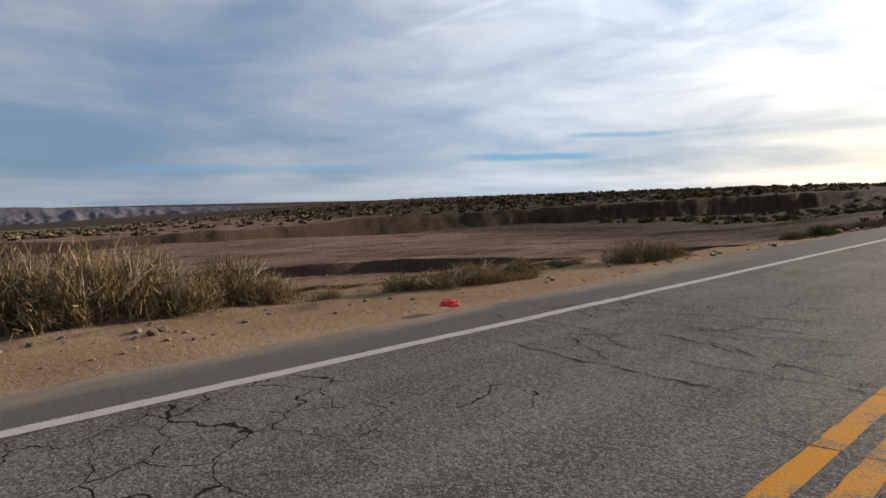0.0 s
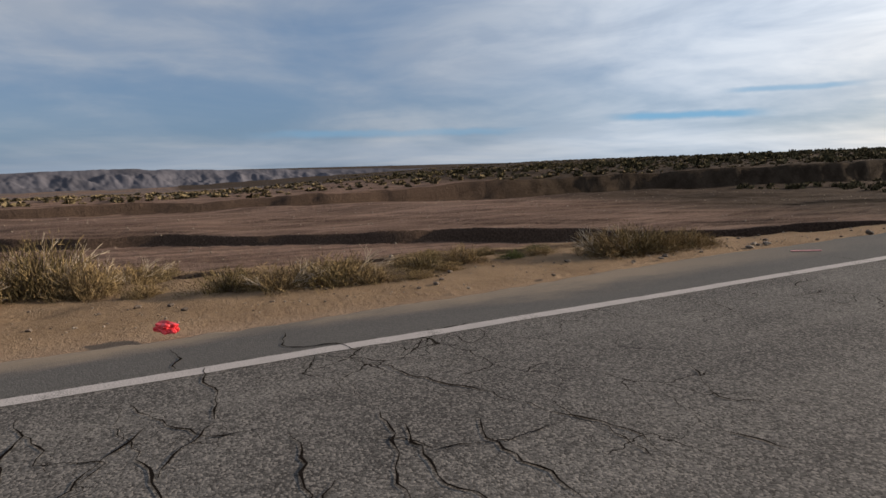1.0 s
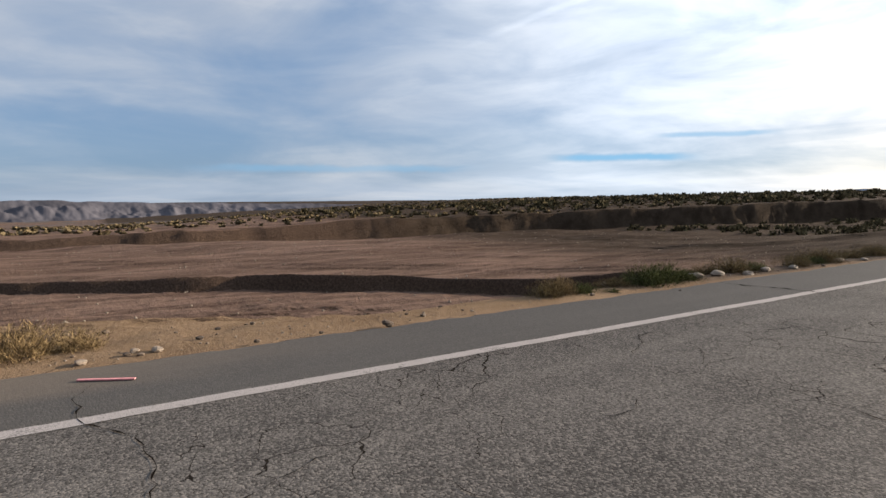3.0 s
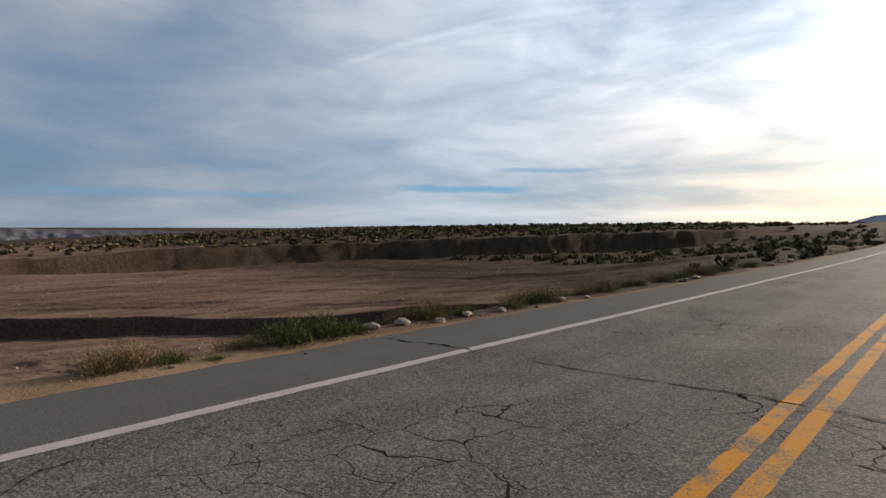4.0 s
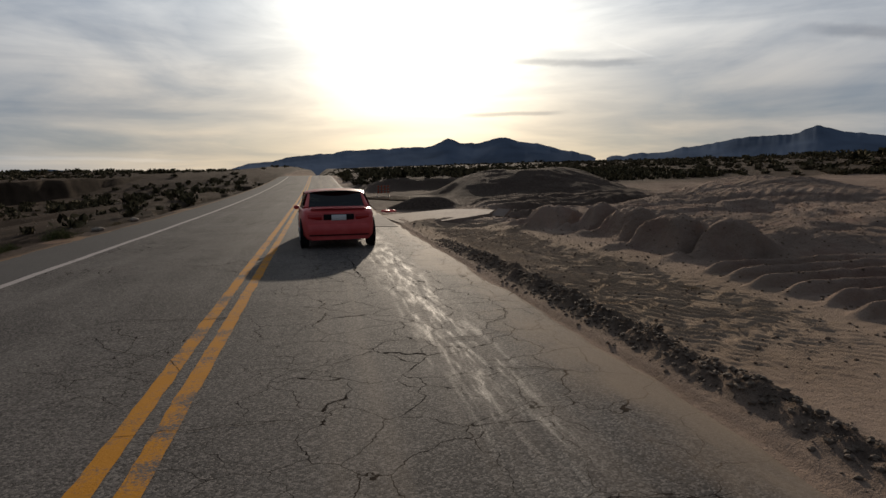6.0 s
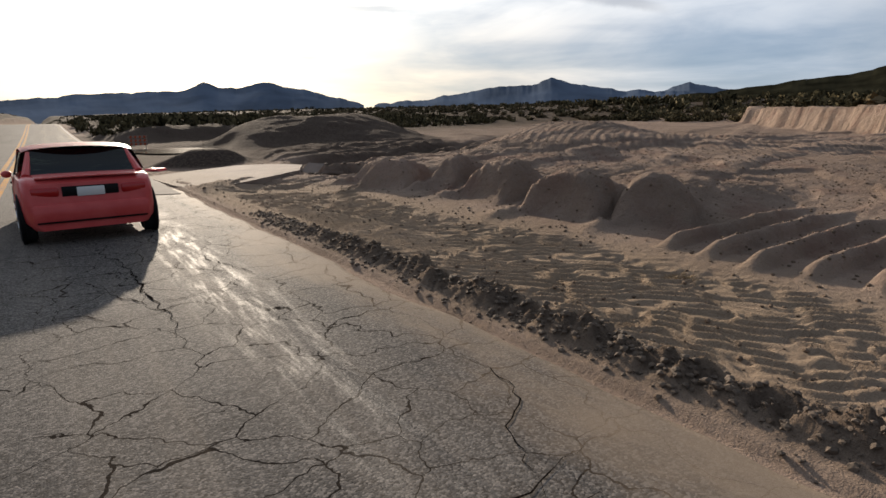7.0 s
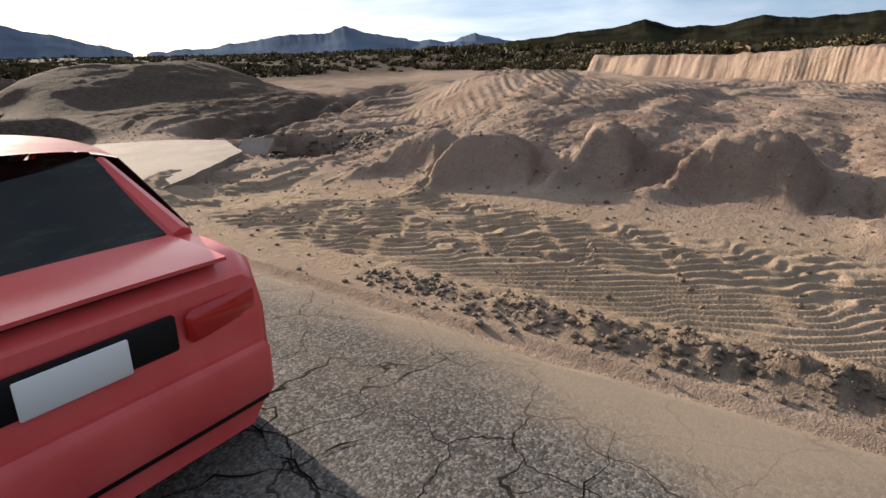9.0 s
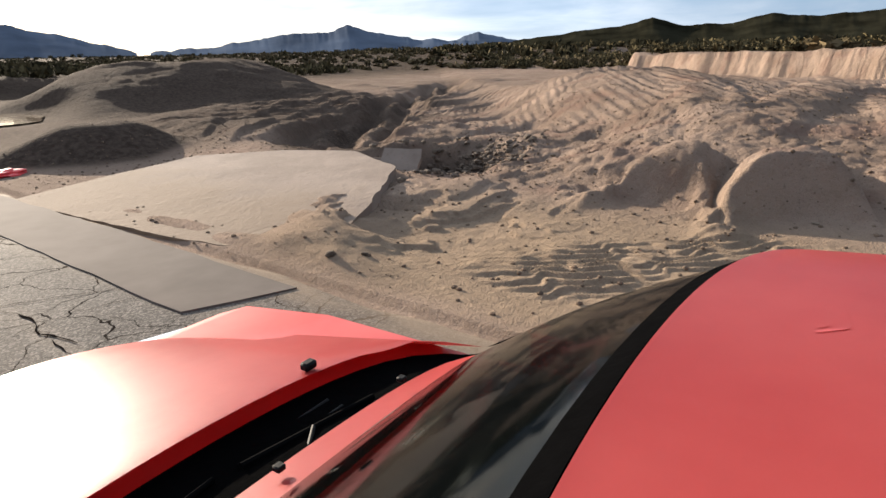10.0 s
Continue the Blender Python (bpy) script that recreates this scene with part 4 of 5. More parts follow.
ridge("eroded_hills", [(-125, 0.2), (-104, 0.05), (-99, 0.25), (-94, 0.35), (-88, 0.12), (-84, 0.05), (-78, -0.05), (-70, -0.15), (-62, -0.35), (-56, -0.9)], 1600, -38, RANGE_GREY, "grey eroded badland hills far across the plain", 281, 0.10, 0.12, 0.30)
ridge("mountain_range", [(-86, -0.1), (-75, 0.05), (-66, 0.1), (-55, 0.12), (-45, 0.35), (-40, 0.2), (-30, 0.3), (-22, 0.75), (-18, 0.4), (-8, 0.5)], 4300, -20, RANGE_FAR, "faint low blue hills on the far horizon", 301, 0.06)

# ---- scrub ----


def scrub_mesh(name, count, spread, tall, leaf, blade, mat, seed):
    """A clump of many small blades rising out of one root."""
    r = np.random.RandomState(seed)
    verts, faces = [], []
    for _ in range(count):
        a, th = r.uniform(0, 2 * math.pi), math.acos(r.uniform(0.05, 1.0) ** 0.8)
        L = r.uniform(0.55, 1.08)
        out = np.array([math.cos(a), math.sin(a), 0])
        tip = (out * math.sin(th) * spread + np.array([0, 0, math.cos(th) * tall])) * L + r.normal(0, 0.05 * tall, 3)
        p0 = out * spread * 0.22 * r.rand()
        p1 = p0 * 0.5 + tip * 0.5 + np.array([0, 0, 0.10 * tall]) + r.normal(0, 0.04 * tall, 3)
        p2 = np.array([tip[0], tip[1], max(tip[2], 0.02)])
        side = np.array([-math.sin(a + r.normal(0, 0.8)), math.cos(a + r.normal(0, 0.8)), r.normal(0, 0.2)]) * blade
        k = len(verts)
        verts += [p0 - side * 0.4, p0 + side * 0.4, p1 + side, p1 - side, p2]
        faces += [(k, k + 1, k + 2, k + 3), (k + 3, k + 2, k + 4)]
        for _ in range(leaf):
            f = r.uniform(0.35, 1.0)
            c = p1 * (1 - f) + p2 * f + r.normal(0, 0.05 * tall, 3)
            u, v = r.normal(0, 1, 3), r.normal(0, 1, 3)
            u, v = u / np.linalg.norm(u) * blade * 3.2, v / np.linalg.norm(v) * blade * 1.6
            k = len(verts)
            verts += [c - u, c + v, c + u, c - v]
            faces.append((k, k + 1, k + 2, k + 3))
    return raw_mesh(name, verts, faces, mat)


def fuzz_mesh(name, count, spread, tall, blade, mat, seed):
    """A rounded dry mound: short fine stems filling an uneven dome."""
    r = np.random.RandomState(seed)
    a, ct = r.uniform(0, 2 * math.pi, count), r.uniform(0.0, 1.0, count)
    st = np.sqrt(1 - ct * ct)
    lump = 0.82 + 0.30 * np.sin(a * 3 + seed) * st + 0.22 * np.sin(a * 7 + 2 * seed + ct * 5) + r.normal(0, 0.06, count)
    rad = r.uniform(0.12, 1.0, count) ** 0.45 * lump
    P0 = np.stack([np.cos(a) * st * rad * spread, np.sin(a) * st * rad * spread, ct * rad * tall + 0.02], -1)
    D = P0 / np.maximum(np.linalg.norm(P0, axis=1, keepdims=True), 1e-3) * 0.6 + r.normal(0, 0.45, (count, 3)) + np.array([0, 0, 0.5])
    D /= np.linalg.norm(D, axis=1, keepdims=True)
    L = r.uniform(0.04, 0.12, (count, 1))
    S = np.cross(D, r.normal(0, 1, (count, 3)))
    S = S / np.maximum(np.linalg.norm(S, axis=1, keepdims=True), 1e-3) * blade
    B = P0 - D * L * 0.45
    T = P0 + D * L * 0.55
    verts = np.stack([B - S, B + S, T + S * 0.35, T - S * 0.35], 1).reshape(-1, 3)
    verts[:, 2] = np.maximum(verts[:, 2], 0.0)
    faces = [(4 * k, 4 * k + 1, 4 * k + 2, 4 * k + 3) for k in range(count)]
    return raw_mesh(name, [tuple(v) for v in verts], faces, mat)


def scatter(name, proto, spots, label, category):
    """Many far clumps as one object."""
    nv = len(proto.vertices)
    co = np.empty(nv * 3)
    proto.vertices.foreach_get("co", co)
    co = co.reshape(-1, 3)
    polys = [tuple(p.vertices) for p in proto.polygons]
    V, Fc = [], []
    for k, (x, y, z, s, a) in enumerate(spots):
        c, n = math.cos(a), math.sin(a)
        R = np.array([[c, -n, 0], [n, c, 0], [0, 0, 1]]) * s
        V.append(co @ R.T + np.array([x, y, z]))
        Fc += [tuple(i + k * nv for i in p) for p in polys]
    me = bpy.data.meshes.new(name)
    me.from_pydata(np.concatenate(V).tolist(), [], Fc)
    me.materials.append(proto.materials[0])
    return tagged(new(name, me), label, category, kind="stuff")


def spots(n, xr, yr, ok, smin, smax, seed):
    r = np.random.RandomState(seed)
    x, y = r.uniform(*xr, n), r.uniform(*yr, n)
    keep = ok(x, y)
    x, y = x[keep], y[keep]
    z = land(x, y) - 0.05
    return [(a, b, c, s, t) for a, b, c, s, t in zip(x, y, z, r.uniform(smin, smax, len(x)), r.uniform(0, 6.28, len(x)))]


FAR_CLUMP = scrub_mesh("far_clump", 15, 0.62, 0.50, 1, 0.10, SCRUB_FAR, 5)
beyond = lambda x, y: x < np.interp(y, BANK_Y, BANK_X) - 2.5
scatter("far_scrub", FAR_CLUMP, spots(3800, (-190, -30), (-60, 260), beyond, 0.5, 1.5, 1), "low dry scrub scattered on the far bank", "scrub")
scatter("far_scrub", FAR_CLUMP, spots(2600, (-600, -8), (130, 700), lambda x, y: (x < -12) & (y > 150), 0.7, 2.0, 2), "low dry scrub on the plain beside the road", "scrub")
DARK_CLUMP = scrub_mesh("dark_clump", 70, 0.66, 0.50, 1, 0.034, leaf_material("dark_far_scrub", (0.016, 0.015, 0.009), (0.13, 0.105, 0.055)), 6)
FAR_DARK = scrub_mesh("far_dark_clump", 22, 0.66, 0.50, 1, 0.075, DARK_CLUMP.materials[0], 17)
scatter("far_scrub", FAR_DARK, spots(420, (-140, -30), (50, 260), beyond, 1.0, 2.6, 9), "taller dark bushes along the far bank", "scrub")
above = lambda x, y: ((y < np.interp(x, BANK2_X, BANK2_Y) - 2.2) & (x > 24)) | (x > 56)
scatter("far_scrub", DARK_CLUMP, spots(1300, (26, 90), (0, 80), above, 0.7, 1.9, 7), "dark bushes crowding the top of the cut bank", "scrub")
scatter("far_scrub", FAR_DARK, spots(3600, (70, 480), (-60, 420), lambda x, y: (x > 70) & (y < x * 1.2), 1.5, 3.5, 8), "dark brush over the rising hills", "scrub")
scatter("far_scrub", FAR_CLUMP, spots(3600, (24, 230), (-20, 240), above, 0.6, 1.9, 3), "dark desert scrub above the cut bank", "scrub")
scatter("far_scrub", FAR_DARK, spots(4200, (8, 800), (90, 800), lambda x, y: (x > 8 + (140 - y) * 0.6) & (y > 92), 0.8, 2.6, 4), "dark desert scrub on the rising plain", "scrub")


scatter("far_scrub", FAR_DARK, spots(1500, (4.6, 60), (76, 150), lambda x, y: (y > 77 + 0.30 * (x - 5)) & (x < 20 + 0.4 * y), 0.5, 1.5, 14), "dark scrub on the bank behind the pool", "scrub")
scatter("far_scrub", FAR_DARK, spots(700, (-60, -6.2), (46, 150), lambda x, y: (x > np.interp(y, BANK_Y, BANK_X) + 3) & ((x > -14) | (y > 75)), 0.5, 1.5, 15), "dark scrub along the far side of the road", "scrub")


def dead_branches(name, seed):
    """Pale dry sticks that fork out of a bush."""
    r = random.Random(seed)
    bm = bmesh.new()

    def limb(p, d, L, w, depth):
        q = p + d * L
        m = Matrix.Translation((p + q) / 2) @ d.to_track_quat("Z", "Y").to_matrix().to_4x4()
        bmesh.ops.create_cone(bm, cap_ends=False, segments=5, radius1=w, radius2=w * 0.6, depth=L, matrix=m)
        if depth:
            for _ in range(2 + (depth > 1)):
                e = (d + Vector((r.uniform(-0.7, 0.7), r.uniform(-0.7, 0.7), r.uniform(-0.35, 0.45)))).normalized()
                limb(q, e, L * r.uniform(0.55, 0.85), w * 0.6, depth - 1)

    for k in range(4):
        a = r.uniform(0, 6.28)
        limb(Vector((0, 0, 0.02)), Vector((math.cos(a), math.sin(a), r.uniform(0.25, 0.8))).normalized(), r.uniform(0.22, 0.36), 0.011, 3)
    me = bpy.data.meshes.new(name)
    bm.to_mesh(me)
    bm.free()
    me.materials.append(plain("bleached_stick", (0.36, 0.29, 0.21), 0.9))
    return me


def bushes():
    """The clumps beside the road, each a thing of its own: stems and leaves."""
    protos = {
        "straw": (fuzz_mesh("stems", 4200, 0.60, 0.50, 0.0036, DRY_GRASS, 11), scrub_mesh("twigs", 60, 0.55, 0.42, 0, 0.008, TWIG, 12)),
        "brown": (fuzz_mesh("stems", 3800, 0.66, 0.54, 0.0042, SCRUB_LEAF, 13), scrub_mesh("twigs", 80, 0.7, 0.55, 0, 0.009, TWIG, 14)),
        "green": (fuzz_mesh("stems", 3400, 0.60, 0.54, 0.0055, SCRUB_GREEN, 15), scrub_mesh("twigs", 50, 0.6, 0.45, 0, 0.009, TWIG, 16)),
    }
    sticks = [dead_branches("dead_branch", 31), dead_branches("dead_branch", 32)]
    words = {"straw": "dry straw-coloured bush on the sandy verge", "brown": "brown half-dead desert bush on the sandy verge", "green": "dull green desert bush at the road edge"}
    for kind, x, y, s_, tall in BUSHES:
        ob = tagged(empty("bush", x, y, height(x, y) - 0.04, (x * 77 + y * 31) % 360), words[kind], "bush", "bushes beside the road")
        ob.scale = (s_, s_, s_ * tall)
        if s_ > 0.85 and y < 15:
            p = new("dead_branch", sticks[int(y * 3) % 2])
            p.parent = ob
        for nm, me in zip(("foliage", "twig_tangle"), protos[kind]):
            p = new(nm, me)
            p.parent = ob


SCRUB_GREEN = leaf_material("dull_green_leaf", (0.030, 0.036, 0.014), (0.115, 0.12, 0.045))
BUSHES = [
    ("brown", -9.2, 1.0, 1.55, 1.4), ("straw", -8.6, 1.9, 1.5, 1.5), ("brown", -8.9, 2.6, 1.4, 1.4), ("straw", -8.2, 3.2, 1.0, 1.2),
    ("brown", -8.6, 3.9, 1.2, 1.3), ("straw", -8.3, 4.5, 0.9, 1.2), ("brown", -9.8, 0.0, 1.5, 1.4), ("straw", -9.4, -0.9, 1.4, 1.4),
    ("straw", -7.6, 5.2, 0.55, 0.9), ("brown", -6.9, 6.2, 0.8, 0.85), ("straw", -6.6, 6.7, 0.9, 0.8), ("brown", -6.5, 7.3, 0.85, 0.9),
    ("straw", -6.3, 7.9, 0.7, 0.8), ("straw", -6.2, 8.5, 0.5, 0.7), ("straw", -9.7, 3.4, 0.9, 0.9), ("straw", -9.8, 4.9, 1.0, 0.8),
    ("brown", -10.2, 5.3, 0.8, 0.8), ("straw", -6.7, 9.2, 0.42, 1.0), ("straw", -7.2, 11.2, 0.6, 0.6), ("straw", -7.9, 9.0, 0.5, 0.7),
]
BUSHES += [
    ("brown", -8.1, 9.6, 0.55, 0.7), ("green", -7.1, 10.6, 0.45, 0.7), ("straw", -6.2, 11.8, 1.05, 0.85), ("brown", -6.15, 12.35, 1.1, 0.85),
    ("straw", -6.1, 12.9, 0.8, 0.9), ("straw", -6.1, 13.5, 0.85, 0.85), ("straw", -6.2, 14.0, 0.6, 0.8), ("brown", -7.0, 8.9, 0.7, 0.8),
    ("straw", -7.4, 9.8, 0.8, 0.8), ("straw", -6.8, 7.6, 1.0, 0.8), ("green", -8.4, 12.0, 0.5, 0.7), ("brown", -9.0, 11.2, 0.6, 0.7),
    ("straw", -9.6, 10.2, 0.7, 0.7), ("brown", -5.8, 20.2, 0.55, 0.9), ("straw", -5.9, 20.5, 0.6, 1.1), ("green", -5.75, 20.9, 0.45, 0.8),
    ("green", -5.5, 21.3, 0.28, 0.7), ("green", -5.75, 22.4, 0.75, 0.95), ("green", -5.8, 23.0, 0.7, 1.0), ("brown", -6.0, 21.9, 0.6, 0.6),
]
BUSHES += [
    ("green", -5.8, 26.0, 0.5, 0.7), ("brown", -5.7, 27.4, 0.6, 0.8), ("green", -5.8, 28.2, 0.55, 0.7), ("brown", -5.9, 30.4, 0.55, 0.7),
    ("brown", -5.8, 31.4, 0.6, 0.8), ("green", -5.9, 33.5, 0.6, 0.7), ("brown", -6.1, 38.3, 0.8, 1.2), ("brown", -6.4, 39.4, 0.8, 0.9),
    ("green", -6.0, 41.5, 0.55, 0.8), ("brown", -6.0, 44.5, 0.6, 0.8), ("brown", -6.2, 48.0, 0.7, 0.8), ("brown", -6.3, 53.0, 0.8, 0.8),
    ("straw", 6.2, 33.4, 0.32, 0.6),
]
BUSHES += [
    (("green", "brown", "brown")[k % 3], -5.75 - 0.9 * ((k * 0.618) % 1.0), 23.5 + 1.13 * k + 0.5 * math.sin(k * 2.1), 0.55 + 0.35 * ((k * 0.37) % 1.0), 0.8) for k in range(26)
]
bushes()


# ---- stones, clods and broken slabs ----


def stone_mesh(name, seed, mat, flat=0.6):
    r = random.Random(seed)
    bm = bmesh.new()
    bmesh.ops.create_icosphere(bm, subdivisions=2, radius=0.5)
    off = Vector((r.uniform(-9, 9), r.uniform(-9, 9), r.uniform(-9, 9)))
    for v in bm.verts:
        v.co *= 1 + 0.55 * noise.noise(v.co * 1.7 + off) + 0.22 * noise.noise(v.co * 4.5 + off)
        v.co.z *= flat
    me = bpy.data.meshes.new(name)
    bm.to_mesh(me)
    bm.free()
    me.materials.append(mat)
    return me


def small_stone(name, seed, mat):
    r = random.Random(seed)
    bm = bmesh.new()
    bmesh.ops.create_icosphere(bm, subdivisions=1, radius=0.5)
    for v in bm.verts:
        v.co *= r.uniform(0.6, 1.2)
        v.co.z *= 0.75
    me = bpy.data.meshes.new(name)
    bm.to_mesh(me)
    bm.free()
    me.materials.append(mat)
    return me


STONES = [stone_mesh("stone", 70 + k, STONE if k % 3 else CLOD) for k in range(6)]
ROCKS = [
    (-5.35, 14.05, 0.17, 5), (-5.2, 15.6, 0.10, 0), (-5.15, 17.1, 0.20, 3), (-5.5, 14.7, 0.16, 1), (-5.6, 14.5, 0.13, 2), (-5.5, 12.3, 0.13, 3),
    (-5.8, 23.9, 0.32, 1), (-5.75, 24.5, 0.36, 2), (-5.5, 25.1, 0.26, 4), (-4.85, 22.1, 0.06, 3), (-5.6, 25.9, 0.3, 1), (-5.5, 26.8, 0.25, 2),
    (-5.6, 29.0, 0.3, 4), (-5.4, 29.8, 0.22, 1), (-5.3, 12.0, 0.10, 1), (-5.25, 11.4, 0.07, 4), (-5.2, 16.3, 0.08, 0), (-5.3, 18.4, 0.07, 2),
    (-5.1, 9.9, 0.08, 3), (-5.0, 8.6, 0.07, 1),
]
ROCKS += [
    (-5.4, 35.5, 0.35, 3), (-5.5, 36.8, 0.4, 5), (-5.6, 46.0, 0.4, 1), (-5.7, 50.0, 0.45, 2), (-6.2, 2.2, 0.20, 3), (-6.35, 2.35, 0.16, 0),
    (-6.1, 2.0, 0.12, 3), (-6.5, 2.1, 0.14, 1), (-6.0, 2.5, 0.10, 2), (-6.7, 1.1, 0.16, 0), (-6.5, 0.8, 0.12, 4), (-6.9, 1.4, 0.13, 3),
    (4.05, 44.35, 0.13, 0), (4.3, 44.2, 0.09, 3), (7.0, 39.6, 0.10, 0), (6.9, 37.9, 0.08, 2), (7.1, 41.2, 0.08, 5),
]
for k, (x, y, s_, m) in enumerate(ROCKS):
    ob = tagged(new("rock", STONES[m]), "rough pale stone lying on the road verge" if m % 3 else "dark clod of damp earth on the verge", "rock", "stones along the verge")
    gz = max(height(x, y), -9) if x < -5.3 or x > 3.8 else surface(x, y)
    s_ *= 0.65
    ob.matrix_basis = pose(x, y, gz + s_ * 0.16, 0, 0, k * 67) @ Matrix.Diagonal((s_ * 1.25, s_, s_, 1))


def sprinkle(name, me, places, label, category):
    spots_ = [(x, y, z, s_, a) for x, y, z, s_, a in places]
    return scatter(name, me, spots_, label, category)


def places(n, fx, fy, size, seed):
    r = np.random.RandomState(seed)
    x, y = fx(r, n), fy(r, n)
    z = land(x, y)
    s_ = size[0] + (size[1] - size[0]) * r.rand(n) ** 3
    return list(zip(x, y, z + s_ * 0.1, s_, r.uniform(0, 6.28, n)))


CRUMB_BIT = small_stone("crumb", 93, plain("dry_crumbs", (0.135, 0.098, 0.072), 0.95, 0, 30, 0.35, 0.008, 0.05))
CLOD_BIT, STONE_BIT = small_stone("clod", 91, CLOD), small_stone("pebble", 92, STONE)
sprinkle("berm_clods", CLOD_BIT, places(5200, lambda r, n: 4.08 + r.normal(0, 0.12, n), lambda r, n: 22 + 18.5 * r.rand(n) ** 1.15, (0.012, 0.070), 21), "dark crumbled clods along a pushed-up sand berm", "clods")
sprinkle("verge_gravel", STONE_BIT, places(900, lambda r, n: -5.25 - np.abs(r.normal(0, 0.7, n)), lambda r, n: r.uniform(-4, 34, n), (0.008, 0.035), 22), "loose gravel along the pavement edge", "gravel")
sprinkle("verge_clods", CLOD_BIT, places(320, lambda r, n: -5.3 - np.abs(r.normal(0, 1.6, n)), lambda r, n: r.uniform(-4, 30, n), (0.02, 0.11), 23), "dark crumbs of earth on the verge", "clods")
sprinkle("sand_crumbs", CRUMB_BIT, places(13000, lambda r, n: 3.75 + 11.5 * r.rand(n) ** 0.85, lambda r, n: r.uniform(30, 54, n), (0.010, 0.070), 24), "crumbs of dried sand on the wash", "gravel")
sprinkle("pit_rubble", CLOD_BIT, places(1500, lambda r, n: 9.1 + r.normal(0, 0.85, n), lambda r, n: 46.6 + r.normal(0, 0.5, n), (0.03, 0.17), 25), "dark rubble in a washed-out pit", "rubble")
sprinkle("wash_stones", STONE_BIT, places(1800, lambda r, n: r.uniform(-60, -9, n), lambda r, n: r.uniform(-5, 70, n), (0.03, 0.16), 26), "stones strewn over the dry wash", "gravel")


def plate(name, outline, z0, z1, thick, mat, seed, cell=0.18):
    """A broken flat slab: outline in plan, height going from z0 to z1 along x."""
    r = random.Random(seed)
    pts = []
    for (ax, ay), (bx, by) in zip(outline, outline[1:] + outline[:1]):
        n = max(1, int(math.hypot(bx - ax, by - ay) / cell))
        for k in range(n):
            f = k / n
            j = 0.0 if k == 0 else 0.018
            pts.append((ax + (bx - ax) * f + r.uniform(-j, j), ay + (by - ay) * f + r.uniform(-j, j)))
    xs = [p[0] for p in pts]
    lo, hi = min(xs), max(xs)
    bm = bmesh.new()
    tops = [bm.verts.new((x, y, z0 + (z1 - z0) * (x - lo) / (hi - lo))) for x, y in pts]
    lows = [bm.verts.new((v.co.x + r.uniform(-0.02, 0.02), v.co.y + r.uniform(-0.02, 0.02), v.co.z - thick * r.uniform(0.8, 1.1))) for v in tops]
    bm.faces.new(tops)
    bm.faces.new(lows[::-1])
    for k in range(len(pts)):
        q = (k + 1) % len(pts)
        bm.faces.new((tops[k], lows[k], lows[q], tops[q]))
    bmesh.ops.recalc_face_normals(bm, faces=bm.faces)
    return bm


slab = tagged(mesh_object("concrete_slab", plate("slab", [(3.5, 49.7), (4.8, 49.95), (6.4, 50.1), (7.35, 48.95), (7.75, 47.7), (7.1, 46.25), (5.4, 45.2), (4.05, 44.55), (3.75, 46.2)], -0.03, 0.22, 0.26, CONCRETE, 3), CONCRETE), "undermined concrete slab half buried in sand", "slab")
flag = mesh_object("broken_slab", plate("flag", [(-0.5, -0.32), (0.5, -0.28), (0.45, 0.30), (-0.42, 0.34)], 0, 0, 0.11, CONCRETE, 4), CONCRETE)
flag.matrix_basis = pose(7.48, 46.55, 0.04, 6, -36, 24)
tagged(flag, "tilted broken concrete plate beside the slab", "slab")
flag2 = mesh_object("broken_slab", plate("flag", [(-0.6, -0.3), (0.55, -0.34), (0.62, 0.25), (-0.5, 0.32)], 0, 0, 0.10, CONCRETE, 5), CONCRETE)
flag2.matrix_basis = pose(8.6, 47.9, -0.02, -6, 6, -20)
tagged(flag2, "broken concrete plate sunk in the pit", "slab")
PATCH_GREY = plain("smooth_grey_concrete", (0.118, 0.098, 0.086), 0.9, 0, 3, 0.18, 0.003, 0.1)
part("patch", plate("patch", [(2.78, 44.42), (3.5, 44.12), (3.55, 46.5), (3.5, 51.5), (2.85, 51.5), (2.8, 47.7)], 0.007, 0.008, 0.05, PATCH_GREY, 6, 0.3), PATCH_GREY, road, "smooth pale concrete strip at the lane edge")
bm = bmesh.new()
ring = [bm.verts.new((6.9 + 2.6 * math.cos(a) * (1 + 0.2 * math.sin(3 * a)), 64.5 + 3.4 * math.sin(a), 0.10)) for a in [k * math.pi / 20 for k in range(40)]]
bm.faces.new(ring)
tagged(mesh_object("water", bm, WATER), "shallow muddy pool left by the flood", "pool", kind="structure")

# ---- barricades, litter ----
BOARD_W = paint_material("dull_white_board", (0.24, 0.19, 0.16), 0.66, (0.2, 0.17, 0.14))
BOARD_O = paint_material("faded_orange_stripe", (0.34, 0.07, 0.03), 0.66, (0.3, 0.2, 0.14))
STEEL = plain("dull_steel", (0.16, 0.15, 0.14), 0.55, 0.7)


def box(bm, cx, cy, cz, sx, sy, sz, rot=None, bevel=0.0):
    m = Matrix.Translation((cx, cy, cz)) @ (rot or Matrix.Identity(4)) @ Matrix.Diagonal((sx, sy, sz, 1))
    made = bmesh.ops.create_cube(bm, size=1, matrix=m)["verts"]
    if bevel:
        edges = list({e for v in made for e in v.link_edges})
        bmesh.ops.bevel(bm, geom=edges, offset=bevel, segments=1, affect="EDGES")


